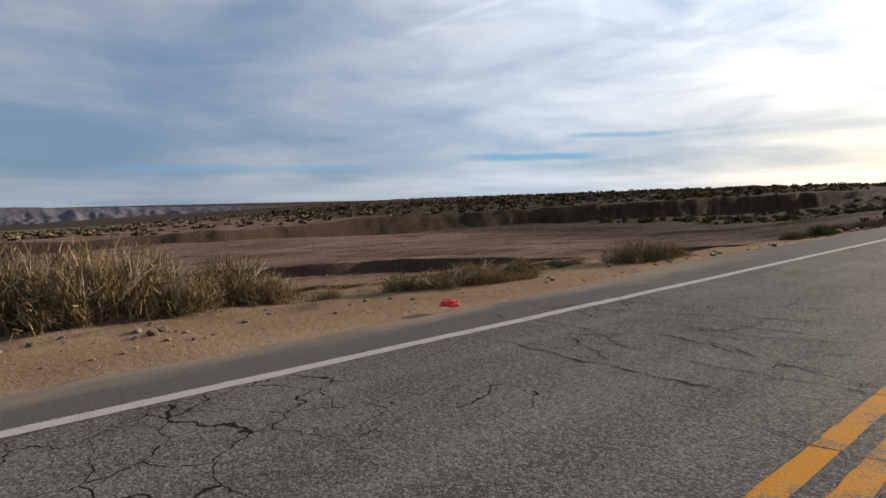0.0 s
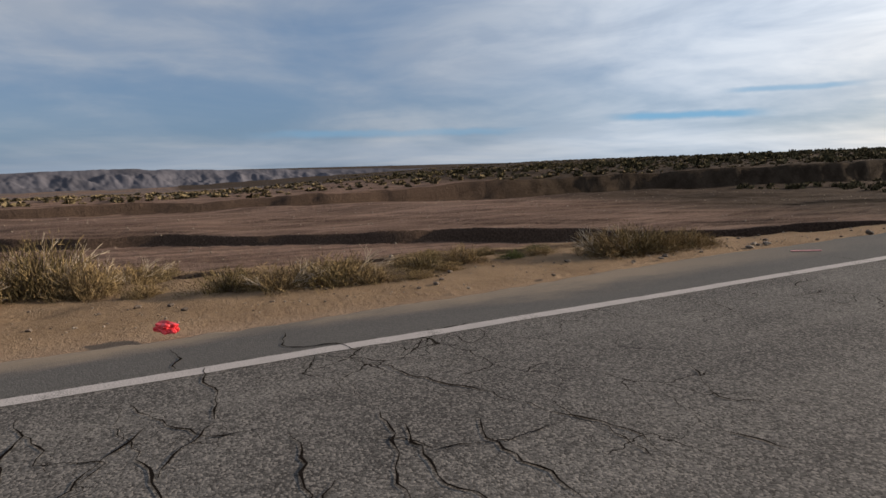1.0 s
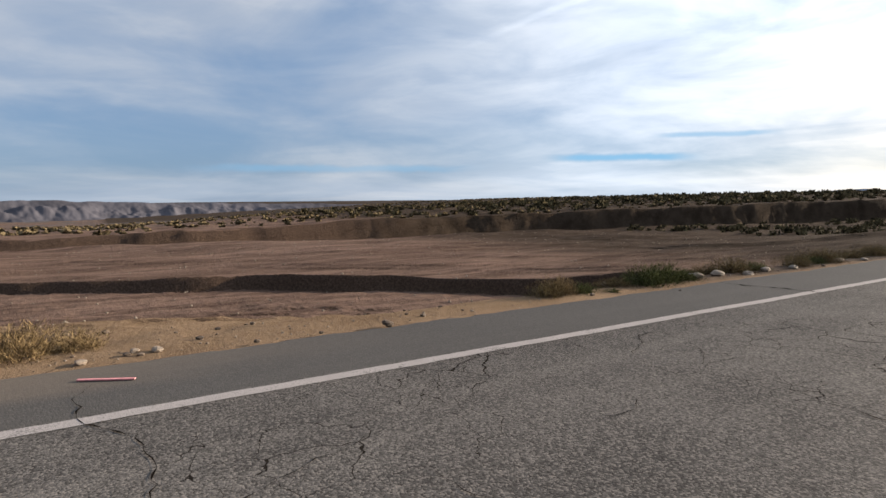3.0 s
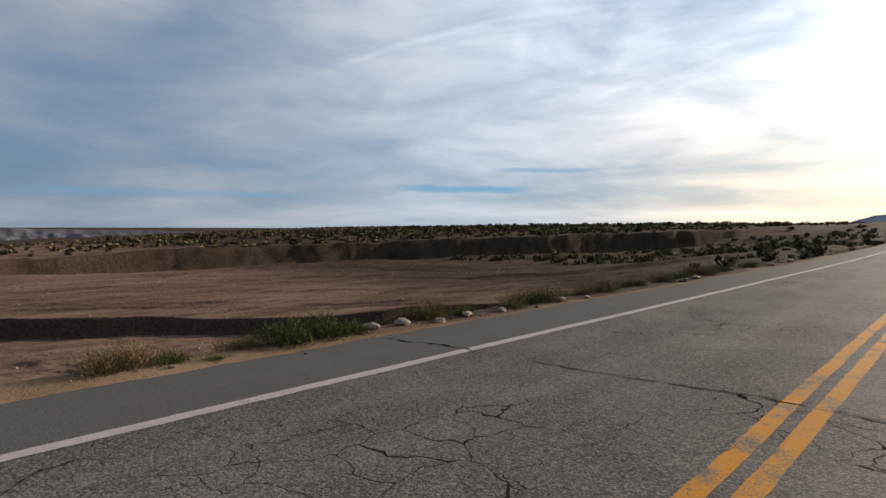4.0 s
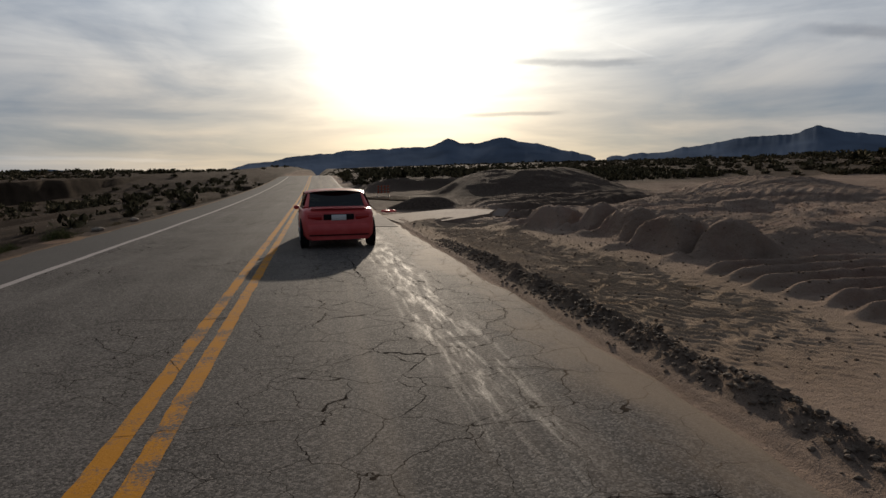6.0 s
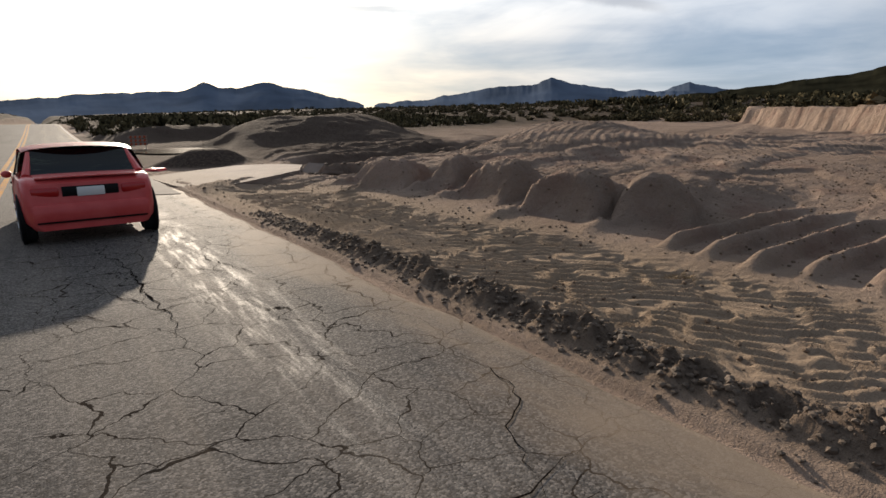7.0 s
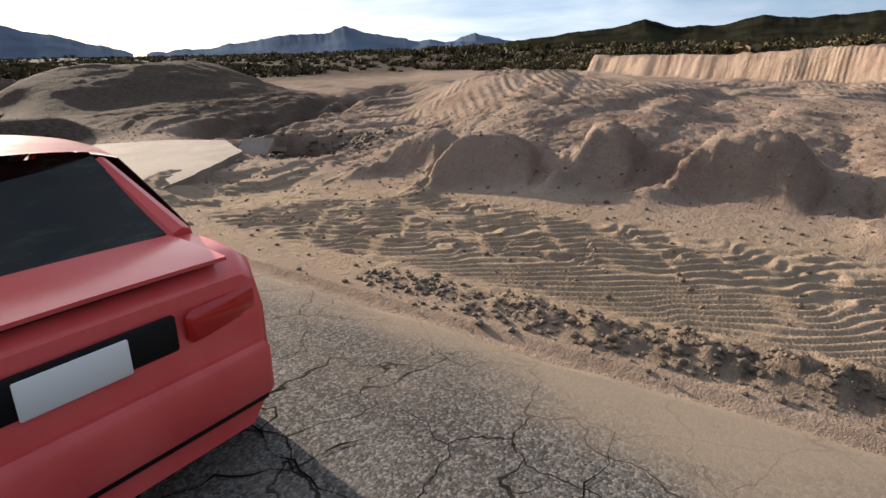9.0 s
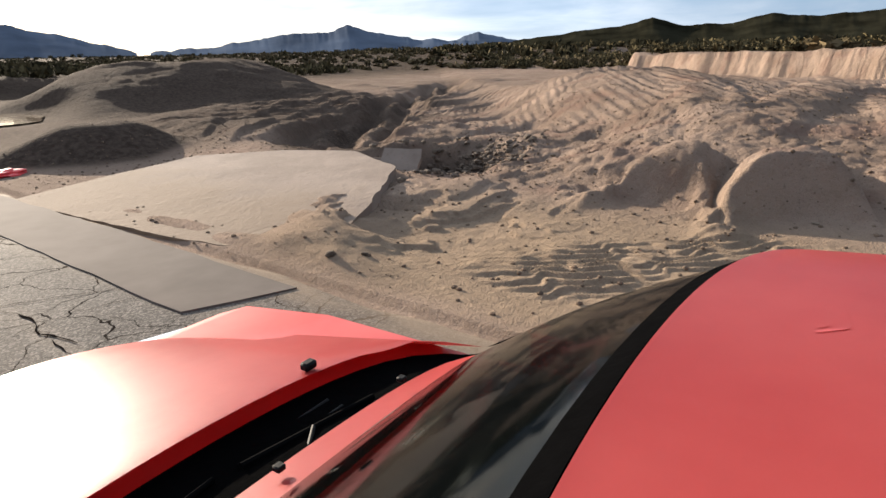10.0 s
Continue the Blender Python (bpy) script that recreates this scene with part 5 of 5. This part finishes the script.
def barricade(x, y, rz, z):
    ob = empty("barricade", x, y, z, rz)
    ob.scale = (0.75, 0.75, 0.75)
    tagged(ob, "weathered road barricade with striped boards", "barricade", "road barricades")
    for sx in (-0.55, 0.55):
        b = bmesh.new()
        box(b, sx, 0, 0.55, 0.05, 0.05, 1.1, bevel=0.006)
        part("post", b, STEEL, ob)
        b = bmesh.new()
        box(b, sx, 0, 0.035, 0.06, 1.0, 0.06, bevel=0.006)
        part("foot", b, STEEL, ob)
    for zz in (0.45, 0.72, 0.99):
        b = bmesh.new()
        box(b, 0, -0.04, zz, 1.4, 0.025, 0.19, bevel=0.004)
        bd = part("board", b, BOARD_W, ob)
        for k in range(4):
            b = bmesh.new()
            box(b, -0.5 + 0.33 * k, -0.056, zz, 0.15, 0.006, 0.186, Matrix.Rotation(0.5, 4, "Y"))
            part("stripe", b, BOARD_O, bd)


barricade(5.7, 68.0, 12, height(5.7, 68.0))
barricade(-7.9, 72.0, -20, height(-7.9, 72.0))
RED_PLASTIC = plain("red_plastic_film", (0.62, 0.03, 0.035), 0.35, 0, 30, 0.2, 0.002)
PINK = plain("pink_paint_film", (0.60, 0.24, 0.24), 0.7)


def crumpled(name, L, W, H, seed):
    bm = bmesh.new()
    bmesh.ops.create_icosphere(bm, subdivisions=4, radius=0.5)
    for v in bm.verts:
        n1 = noise.noise(v.co * 4 + Vector((seed, 0, 0)))
        n2 = abs(noise.noise(v.co * 9 + Vector((0, seed, 0))))
        v.co *= 1 + 0.4 * n1 - 0.25 * n2
        v.co = Vector((v.co.x * L, v.co.y * W, max(v.co.z, -0.25) * H))
    return bm


bag = mesh_object("plastic_bag", crumpled("bag", 0.27, 0.16, 0.12, 2.0), RED_PLASTIC)
bag.matrix_basis = pose(-4.78, 5.42, 0.05, 0, 0, 35)
tagged(bag, "crumpled red plastic bag lying on the verge", "bag")
cloth = mesh_object("red_cloth", crumpled("cloth", 0.75, 0.35, 0.16, 5.0), RED_PLASTIC)
cloth.matrix_basis = pose(4.15, 51.9, height(4.15, 51.9) + 0.03, 0, 0, 20)
tagged(cloth, "crumpled red plastic sheet on the sand", "litter")
lath = bmesh.new()
box(lath, 0, 0, 0, 0.46, 0.035, 0.012, bevel=0.003)
lath = mesh_object("wooden_lath", lath, PINK)
lath.matrix_basis = pose(-4.55, 14.23, surface(-4.55, 14.23) + 0.012, 0, 0, 62)
tagged(lath, "pink-painted survey lath lying on the asphalt", "lath")

# ---- red car standing in the lane ----
CAR_RED, _n = material("faded_red_car_paint")
_p = _n.add("ShaderNodeTexCoord").outputs["Object"]
_f = _n.ramp(_n.noise(_p, 3.0, 5), 0.3, 0.7)
finish(_n, _n.mix(_f, (0.48, 0.052, 0.050), (0.56, 0.085, 0.078)), _n.ramp(_n.noise(_p, 1.3, 4), 0.3, 0.7, 0.40, 0.52), spec=0.18, **{"Coat Weight": 0.4, "Coat Roughness": 0.18})
RUBBER = plain("black_rubber", (0.018, 0.018, 0.019), 0.7, 0, 60, 0.3, spec=0.15)
BLACK_TRIM = plain("black_plastic", (0.005, 0.005, 0.0055), 0.6, 0, 60, 0.2, spec=0.15)
CHROME = plain("dull_alloy", (0.5, 0.5, 0.5), 0.35, 0.9)
GREY_CLOTH = plain("grey_cabin_trim", (0.10, 0.10, 0.105), 0.9)
LAMP_CLEAR, _n = material("headlamp_glass")
finish(_n, (0.75, 0.77, 0.8), 0.08, metallic=0.3)
LAMP_RED, _n = material("tail_lamp_glass")
finish(_n, (0.35, 0.01, 0.01), 0.1)
GLASS, _n = material("tinted_glass")
_p = _n.add("ShaderNodeTexCoord").outputs["Object"]
_dust = _n.math("MULTIPLY", _n.ramp(_n.noise(_n.mapping(_p, (2.0, 9.0, 5.0), (0, 0, 0.5)), 1.6, 7, 0.7), 0.46, 0.70), _n.ramp(_n.noise(_p, 2.2, 3), 0.38, 0.62))
finish(_n, _n.mix(_dust, (0.002, 0.003, 0.003), (0.040, 0.047, 0.037)), _n.math("MULTIPLY_ADD", _dust, 0.45, 0.05), spec=_n.math("MULTIPLY_ADD", _dust, -0.15, 0.28))
SEAL_RUBBER = plain("dull_seal_rubber", (0.0022, 0.0022, 0.0025), 0.95, 0, 60, 0.2, spec=0.02)
PLATE, _n = material("pale_plate")
finish(_n, (0.6, 0.6, 0.58), 0.5)


def loft(stations, profile, close_ends=True):
    """Skin over cross-sections: stations along y, profile(station) gives (x, z) of the half, mirrored."""
    bm = bmesh.new()
    rows = []
    for st in stations:
        half = profile(st)
        full = half + [(-x, z) for x, z in half[::-1] if abs(x) > 1e-6]
        rows.append([bm.verts.new((x, st[0], z)) for x, z in full])
    for a, b in zip(rows, rows[1:]):
        for k in range(len(a) - 1):
            bm.faces.new((a[k], b[k], b[k + 1], a[k + 1]))
        bm.faces.new((a[-1], b[-1], b[0], a[0]))
    if close_ends:
        bm.faces.new(rows[0])
        bm.faces.new(rows[-1][::-1])
    bmesh.ops.recalc_face_normals(bm, faces=bm.faces)
    return bm


def quad_patch(corners, bulge, nu=10, nv=6, thick=0.012):
    """A curved panel between four corners, with thickness."""
    c = [Vector(p) for p in corners]
    nrm = (c[1] - c[0]).cross(c[3] - c[0]).normalized()
    bm = bmesh.new()
    layers = []
    for t in (0, -thick):
        grid = []
        for j in range(nv + 1):
            v = j / nv
            row = []
            for i in range(nu + 1):
                u = i / nu
                p = c[0] * (1 - u) * (1 - v) + c[1] * u * (1 - v) + c[2] * u * v + c[3] * (1 - u) * v
                p = p + nrm * (bulge * 4 * (0.6 * u * (1 - u) + 0.4 * v * (1 - v)) + t)
                row.append(bm.verts.new(p))
            grid.append(row)
        layers.append(grid)
    for g, flip in zip(layers, (False, True)):
        for j in range(nv):
            for i in range(nu):
                f = (g[j][i], g[j][i + 1], g[j + 1][i + 1], g[j + 1][i])
                bm.faces.new(f[::-1] if flip else f)
    A, B = layers
    rim = [(0, i) for i in range(nu)] + [(j, nu) for j in range(nv)] + [(nv, i) for i in range(nu, 0, -1)] + [(j, 0) for j in range(nv, 0, -1)]
    for k in range(len(rim)):
        a, b = rim[k], rim[(k + 1) % len(rim)]
        bm.faces.new((A[a[0]][a[1]], B[a[0]][a[1]], B[b[0]][b[1]], A[b[0]][b[1]]))
    bmesh.ops.recalc_face_normals(bm, faces=bm.faces)
    return bm


def bar_between(p, q, r0, r1=None, sides=8):
    p, q = Vector(p), Vector(q)
    bm = bmesh.new()
    d = q - p
    m = Matrix.Translation((p + q) / 2) @ d.to_track_quat("Z", "Y").to_matrix().to_4x4()
    bmesh.ops.create_cone(bm, cap_ends=True, segments=sides, radius1=r0, radius2=r1 or r0, depth=d.length, matrix=m)
    return bm


def car(x, y, turn):
    ob = tagged(empty("car", x, y, 0.0, turn), "faded red compact coupe standing in the sandy lane", "car")
    body_st = [(2.13, 0.56, 0.50), (2.08, 0.66, 0.62), (1.98, 0.74, 0.72), (1.86, 0.77, 0.765), (1.5, 0.80, 0.805), (1.2, 0.815, 0.80), (0.95, 0.82, 0.80), (0.3, 0.825, 0.88), (-0.5, 0.825, 0.89), (-1.2, 0.82, 0.90), (-1.6, 0.80, 0.90), (-1.9, 0.77, 0.88), (-2.04, 0.72, 0.82), (-2.10, 0.68, 0.60)]
    low = lambda s_: [(0, 0.20), (s_[1] - 0.10, 0.20), (s_[1] - 0.02, 0.30), (s_[1], 0.46), (s_[1] - 0.005, s_[2] - 0.16), (s_[1] - 0.03, s_[2] - 0.05), (s_[1] - 0.09, s_[2] - 0.012), (0, s_[2] - 0.01)]
    body = part("body", loft(body_st, low), CAR_RED, ob, smooth=True)
    # bonnet: crowned panel with a raised crease along each side
    bm = bmesh.new()
    rows = []
    for k in range(15):
        f = k / 14
        yy = 2.02 - 0.85 * f
        w = 0.66 + 0.09 * f
        zc = 0.775 + 0.120 * f - 0.05 * max(0, 0.25 - f) * 4 * max(0, 0.25 - f)
        row = []
        for i in range(21):
            u = -1 + i / 10
            back = (0.34 * u * u) * (1 - f) + (0.08 * u * u + 0.12 * abs(u) ** 6) * f
            crease = 0.016 * math.exp(-((abs(u) - 0.84) / 0.05) ** 2) - 0.006 * math.exp(-((abs(u) - 0.72) / 0.05) ** 2)
            row.append(bm.verts.new((u * w, yy - back + 0.0, zc - 0.055 * u * u - 0.03 * abs(u) ** 6 + crease)))
        rows.append(row)
    for a, b in zip(rows, rows[1:]):
        for i in range(20):
            bm.faces.new((a[i], a[i + 1], b[i + 1], b[i]))
    bmesh.ops.solidify(bm, geom=bm.faces[:], thickness=0.008)
    bmesh.ops.recalc_face_normals(bm, faces=bm.faces)
    bonnet = part("bonnet", bm, CAR_RED, ob, smooth=True)
    for sx in (-0.28, 0.33):
        b = bmesh.new()
        box(b, sx, 1.18, 0.893, 0.035, 0.025, 0.02, bevel=0.005)
        part("washer_nozzle", b, BLACK_TRIM, bonnet)
    def bowed(y_front, y_back, z_front, z_back, bow_f, bow_b, half, name, mat, label, tip, drop=0.05):
        b = bmesh.new()
        rows = []
        for k in range(4):
            f = k / 3
            rows.append([b.verts.new((u * half, (y_front - bow_f * u * u - tip * u ** 6) * (1 - f) + (y_back - bow_b * u * u) * f, (z_front * (1 - f) + z_back * f) - drop * u * u - 0.03 * u ** 6)) for u in [-1 + i / 10 for i in range(21)]])
        for A, B in zip(rows, rows[1:]):
            for i in range(20):
                b.faces.new((A[i], A[i + 1], B[i + 1], B[i]))
        bmesh.ops.solidify(b, geom=b.faces[:], thickness=0.012)
        bmesh.ops.recalc_face_normals(b, faces=b.faces)
        return part(name, b, mat, ob, label, smooth=True)

    bowed(1.175, 0.965, 0.852, 0.862, 0.08, -0.02, 0.76, "cowl", SEAL_RUBBER, "black plastic cowl grille", 0.10)
    bowed(0.985, 0.895, 0.878, 0.903, 0.0, -0.03, 0.73, "cowl_panel", CAR_RED, "red panel below the windscreen", 0.03)
    for k in range(3):
        yy = 1.125 - 0.042 * k
        part("cowl_rib", bar_between((-0.40, yy - 0.03, 0.846), (0.30, yy - 0.03, 0.848), 0.004), BLACK_TRIM, ob)
    for sx in (-0.30, 0.05, 0.38):
        b = bmesh.new()
        box(b, sx, 0.955, 0.903, 0.018, 0.018, 0.012, bevel=0.003)
        part("clip", b, BLACK_TRIM, ob)
    for p, q in (((-0.58, 1.02, 0.850), (0.00, 1.07, 0.862)), ((0.05, 1.06, 0.858), (0.36, 1.02, 0.850))):
        w = part("wiper", bar_between(p, q, 0.009, 0.006), SEAL_RUBBER, ob, "black wiper")
        part("wiper_arm", bar_between((p[0] + 0.1, 1.00, 0.852), ((p[0] + q[0]) / 2, 1.04, 0.858), 0.005), BLACK_TRIM, w)
    # seam lines along the bonnet's edges
    for sx in (-1, 1):
        b = bmesh.new()
        for k in range(8):
            y0, y1 = 1.90 - 0.115 * k, 1.90 - 0.115 * (k + 1)
            box(b, sx * (0.685 + 0.07 * k / 8), (y0 + y1) / 2, 0.728 + 0.02 * k / 8, 0.006, 0.116, 0.01)
        part("bonnet_seam", b, BLACK_TRIM, ob)
    # cabin
    def screen(f, u):
        """A point of the wrapped windscreen: f from its foot to the roof, u across."""
        yb, yt = 0.905 + 0.03 * u * u, 0.400 - 0.085 * u * u - 0.12 * u ** 6
        zb, zt = 0.898 - 0.05 * u * u - 0.03 * u ** 6, 1.266 - 0.045 * u * u - 0.02 * u ** 8
        return ((0.745 * (1 - f) + 0.705 * f) * u, yb * (1 - f) + yt * f, zb * (1 - f) + zt * f + 0.03 * math.sin(math.pi * f))

    def screen_band(f0, f1, u0, u1, lift, nu, nf, thick):
        b = bmesh.new()
        rows = []
        for k in range(nf + 1):
            f = f0 + (f1 - f0) * k / nf
            row = []
            for i in range(nu + 1):
                px, py, pz = screen(f, u0 + (u1 - u0) * i / nu)
                row.append(b.verts.new((px, py + lift * 0.6, pz + lift)))
            rows.append(row)
        for A, B in zip(rows, rows[1:]):
            for i in range(nu):
                b.faces.new((A[i], A[i + 1], B[i + 1], B[i]))
        bmesh.ops.solidify(b, geom=b.faces[:], thickness=thick)
        bmesh.ops.recalc_face_normals(b, faces=b.faces)
        return b

    ws_ob = part("windscreen", screen_band(0, 1, -1, 1, 0, 20, 8, 0.005), GLASS, ob, "dusty dark tinted windscreen", smooth=True)
    part("seal", screen_band(0.945, 1.0, -1, 1, 0.004, 20, 1, 0.01), SEAL_RUBBER, ws_ob, "black rubber seal")
    for u0, u1 in ((-1.01, -0.95), (0.95, 1.01)):
        part("seal", screen_band(0, 1.0, u0, u1, 0.006, 1, 10, 0.01), SEAL_RUBBER, ws_ob, "black rubber seal")
    rw = [(0.66, -1.38, 0.90), (-0.66, -1.38, 0.90), (-0.57, -0.79, 1.224), (0.57, -0.79, 1.224)]
    part("rear_window", quad_patch(rw, 0.025, 14, 8, 0.006), GLASS, ob, "dark tinted rear window", smooth=True)
    b = bmesh.new()
    rows = []
    for k in range(41):
        f = k / 40
        row = []
        for i in range(49):
            u = -1 + i / 24
            yf, yr = 0.400 - 0.085 * u * u - 0.12 * u ** 6, -0.90 + 0.10 * u * u
            zz = 1.272 + 0.030 * math.sin(math.pi * min(1, f * 1.15) * 0.9) - 0.042 * u * u - 0.03 * abs(u) ** 8
            row.append(b.verts.new((0.715 * u * (1 - 0.05 * f), yf * (1 - f) + yr * f, zz - 0.10 * max(0, f - 0.8) ** 2 * 5)))
        rows.append(row)
    for A, B in zip(rows, rows[1:]):
        for i in range(48):
            b.faces.new((A[i], A[i + 1], B[i + 1], B[i]))
    bmesh.ops.solidify(b, geom=b.faces[:], thickness=0.022)
    bmesh.ops.recalc_face_normals(b, faces=b.faces)
    part("roof", b, CAR_RED, ob, smooth=True)
    for sx in (-1, 1):
        part("a_pillar", bar_between((sx * 0.745, 0.74, 0.85), (sx * 0.695, 0.20, 1.172), 0.02, 0.016), CAR_RED, ob)
        part("c_pillar", bar_between((sx * 0.68, -1.40, 0.87), (sx * 0.60, -0.82, 1.17), 0.06, 0.035), CAR_RED, ob)
        part("b_pillar", bar_between((sx * 0.78, -0.32, 0.87), (sx * 0.69, -0.30, 1.185), 0.025, 0.022), BLACK_TRIM, ob)
        for y0, y1, y2, y3 in ((0.74, -0.28, -0.27, 0.18), (-0.36, -1.30, -0.80, -0.34)):
            pts = [(sx * 0.775, y0, 0.885), (sx * 0.775, y1, 0.89), (sx * 0.69, y2, 1.185), (sx * 0.69, y3, 1.185)]
            part("side_window", quad_patch(pts if sx < 0 else pts[::-1], 0.01, 6, 4, 0.005), GLASS, ob, "tinted side window", smooth=True)
        b = quad_patch([(sx * 0.831, 0.86, 0.30), (sx * 0.831, -0.34, 0.30), (sx * 0.812, -0.34, 0.85), (sx * 0.812, 0.86, 0.85)][::(1 if sx > 0 else -1)], 0.004, 4, 4, 0.01)
        door = part("door", b, CAR_RED, ob, smooth=True)
        b = bmesh.new()
        box(b, sx * 0.84, -0.16, 0.76, 0.02, 0.16, 0.03, bevel=0.006)
        part("door_handle", b, BLACK_TRIM, door, "black door handle")
        b = bmesh.new()
        bmesh.ops.create_icosphere(b, subdivisions=3, radius=0.1, matrix=Matrix.Translation((sx * 0.88, 0.40, 0.84)) @ Matrix.Diagonal((0.7, 0.5, 0.55, 1)))
        part("wing_mirror", b, CAR_RED, ob, smooth=True)
        b = bmesh.new()
        box(b, sx * 0.52, 2.075, 0.60, 0.30, 0.10, 0.11, Matrix.Rotation(-sx * 0.25, 4, "Z"), 0.02)
        part("headlight", b, LAMP_CLEAR, ob, "clear headlight")
        b = bmesh.new()
        box(b, sx * 0.52, -2.068, 0.70, 0.32, 0.05, 0.12, Matrix.Rotation(sx * 0.18, 4, "Z"), 0.02)
        part("tail_light", b, LAMP_RED, ob, "red tail light")
        for yy in (1.33, -1.32):
            b = bmesh.new()
            bmesh.ops.create_cone(b, cap_ends=True, segments=40, radius1=0.35, radius2=0.35, depth=0.05, matrix=Matrix.Translation((sx * 0.80, yy, 0.31)) @ Matrix.Rotation(math.pi / 2, 4, "Y"))
            part("wheel_arch", b, BLACK_TRIM, ob)
            wheel = new("wheel")
            wheel.parent = ob
            wheel.location = (sx * 0.745, yy, 0.30)
            b = bmesh.new()
            prof = [(0.19, -0.09), (0.27, -0.095), (0.296, -0.075), (0.30, 0.0), (0.296, 0.075), (0.27, 0.095), (0.19, 0.09)]
            rings = [[b.verts.new((h, r_ * math.cos(a), r_ * math.sin(a))) for a in [k * math.pi / 18 for k in range(36)]] for r_, h in prof]
            for A, B in zip(rings, rings[1:] + rings[:1]):
                for k in range(36):
                    b.faces.new((A[k], A[(k + 1) % 36], B[(k + 1) % 36], B[k]))
            bmesh.ops.recalc_face_normals(b, faces=b.faces)
            part("tyre", b, RUBBER, wheel, smooth=True)
            b = bmesh.new()
            bmesh.ops.create_cone(b, cap_ends=True, segments=30, radius1=0.19, radius2=0.17, depth=0.12, matrix=Matrix.Translation((sx * 0.03, 0, 0)) @ Matrix.Rotation(sx * math.pi / 2, 4, "Y"))
            for k in range(5):
                a = k * 2 * math.pi / 5
                box(b, sx * 0.095, 0.085 * math.cos(a), 0.085 * math.sin(a), 0.02, 0.13, 0.045, Matrix.Rotation(a, 4, "X"), 0.006)
            part("rim", b, CHROME, wheel, "dull alloy rim")
    b = bmesh.new()
    box(b, 0, 2.10, 0.38, 1.30, 0.10, 0.20, bevel=0.03)
    part("front_bumper", b, CAR_RED, ob)
    b = bmesh.new()
    box(b, 0, -2.11, 0.42, 1.36, 0.10, 0.24, bevel=0.03)
    rb = part("rear_bumper", b, CAR_RED, ob)
    b = bmesh.new()
    box(b, 0, -2.108, 0.69, 0.32, 0.012, 0.12, bevel=0.004)
    part("number_plate", b, PLATE, rb, "pale number plate")
    b = bmesh.new()
    box(b, 0, -2.085, 0.70, 0.66, 0.03, 0.13, bevel=0.008)
    part("tail_panel", b, BLACK_TRIM, ob, "black panel between the tail lights")
    b = bmesh.new()
    box(b, 0, -2.125, 0.33, 1.30, 0.05, 0.07, bevel=0.012)
    part("bumper_strip", b, BLACK_TRIM, rb, "black bumper insert")
    b = bmesh.new()
    box(b, 0, -1.99, 0.876, 1.20, 0.008, 0.012)
    part("boot_seam", b, BLACK_TRIM, ob)
    b = quad_patch([(-0.62, -1.42, 0.905), (0.62, -1.42, 0.905), (0.60, -2.0, 0.885), (-0.60, -2.0, 0.885)][::-1], 0.012, 8, 6, 0.015)
    part("boot_lid", b, CAR_RED, ob, smooth=True)
    # dark cabin inside
    b = bmesh.new()
    box(b, 0, 0.62, 0.80, 1.36, 0.36, 0.12, bevel=0.04)
    part("dashboard", b, GREY_CLOTH, ob, "grey dashboard")
    for sx in (-0.36, 0.36):
        b = bmesh.new()
        box(b, sx, -0.35, 0.80, 0.46, 0.14, 0.55, Matrix.Rotation(0.25, 4, "X"), 0.05)
        part("seat_back", b, GREY_CLOTH, ob, "grey cloth seat back")
    b = bmesh.new()
    box(b, 0, -1.0, 0.86, 1.2, 0.16, 0.30, Matrix.Rotation(0.3, 4, "X"), 0.05)
    part("rear_seat", b, GREY_CLOTH, ob, "grey cloth rear seat")
    # a short tail: everything behind the doors is drawn in
    tail = lambda v: v if v > -0.2 else -0.2 + 0.68 * (v + 0.2)
    for kid in list(ob.children_recursive):
        if kid.type == "MESH" and kid.name.split(".")[0] not in ("tyre", "rim", "wheel_arch"):
            for v in kid.data.vertices:
                v.co.y = tail(v.co.y)
        elif kid.name.split(".")[0] == "wheel":
            kid.location.y = tail(kid.location.y)
    for kid in ob.children_recursive:
        if kid.type == "MESH":
            kid.data.set_sharp_from_angle(angle=radians(38))
    for kid in ob.children:
        if kid.name.startswith("wheel_arch") and kid.data.vertices[0].co.y < 0:
            for v in kid.data.vertices:
                v.co.y += tail(-1.32) + 1.32
    return ob


car(1.465, 40.679, 2.5)
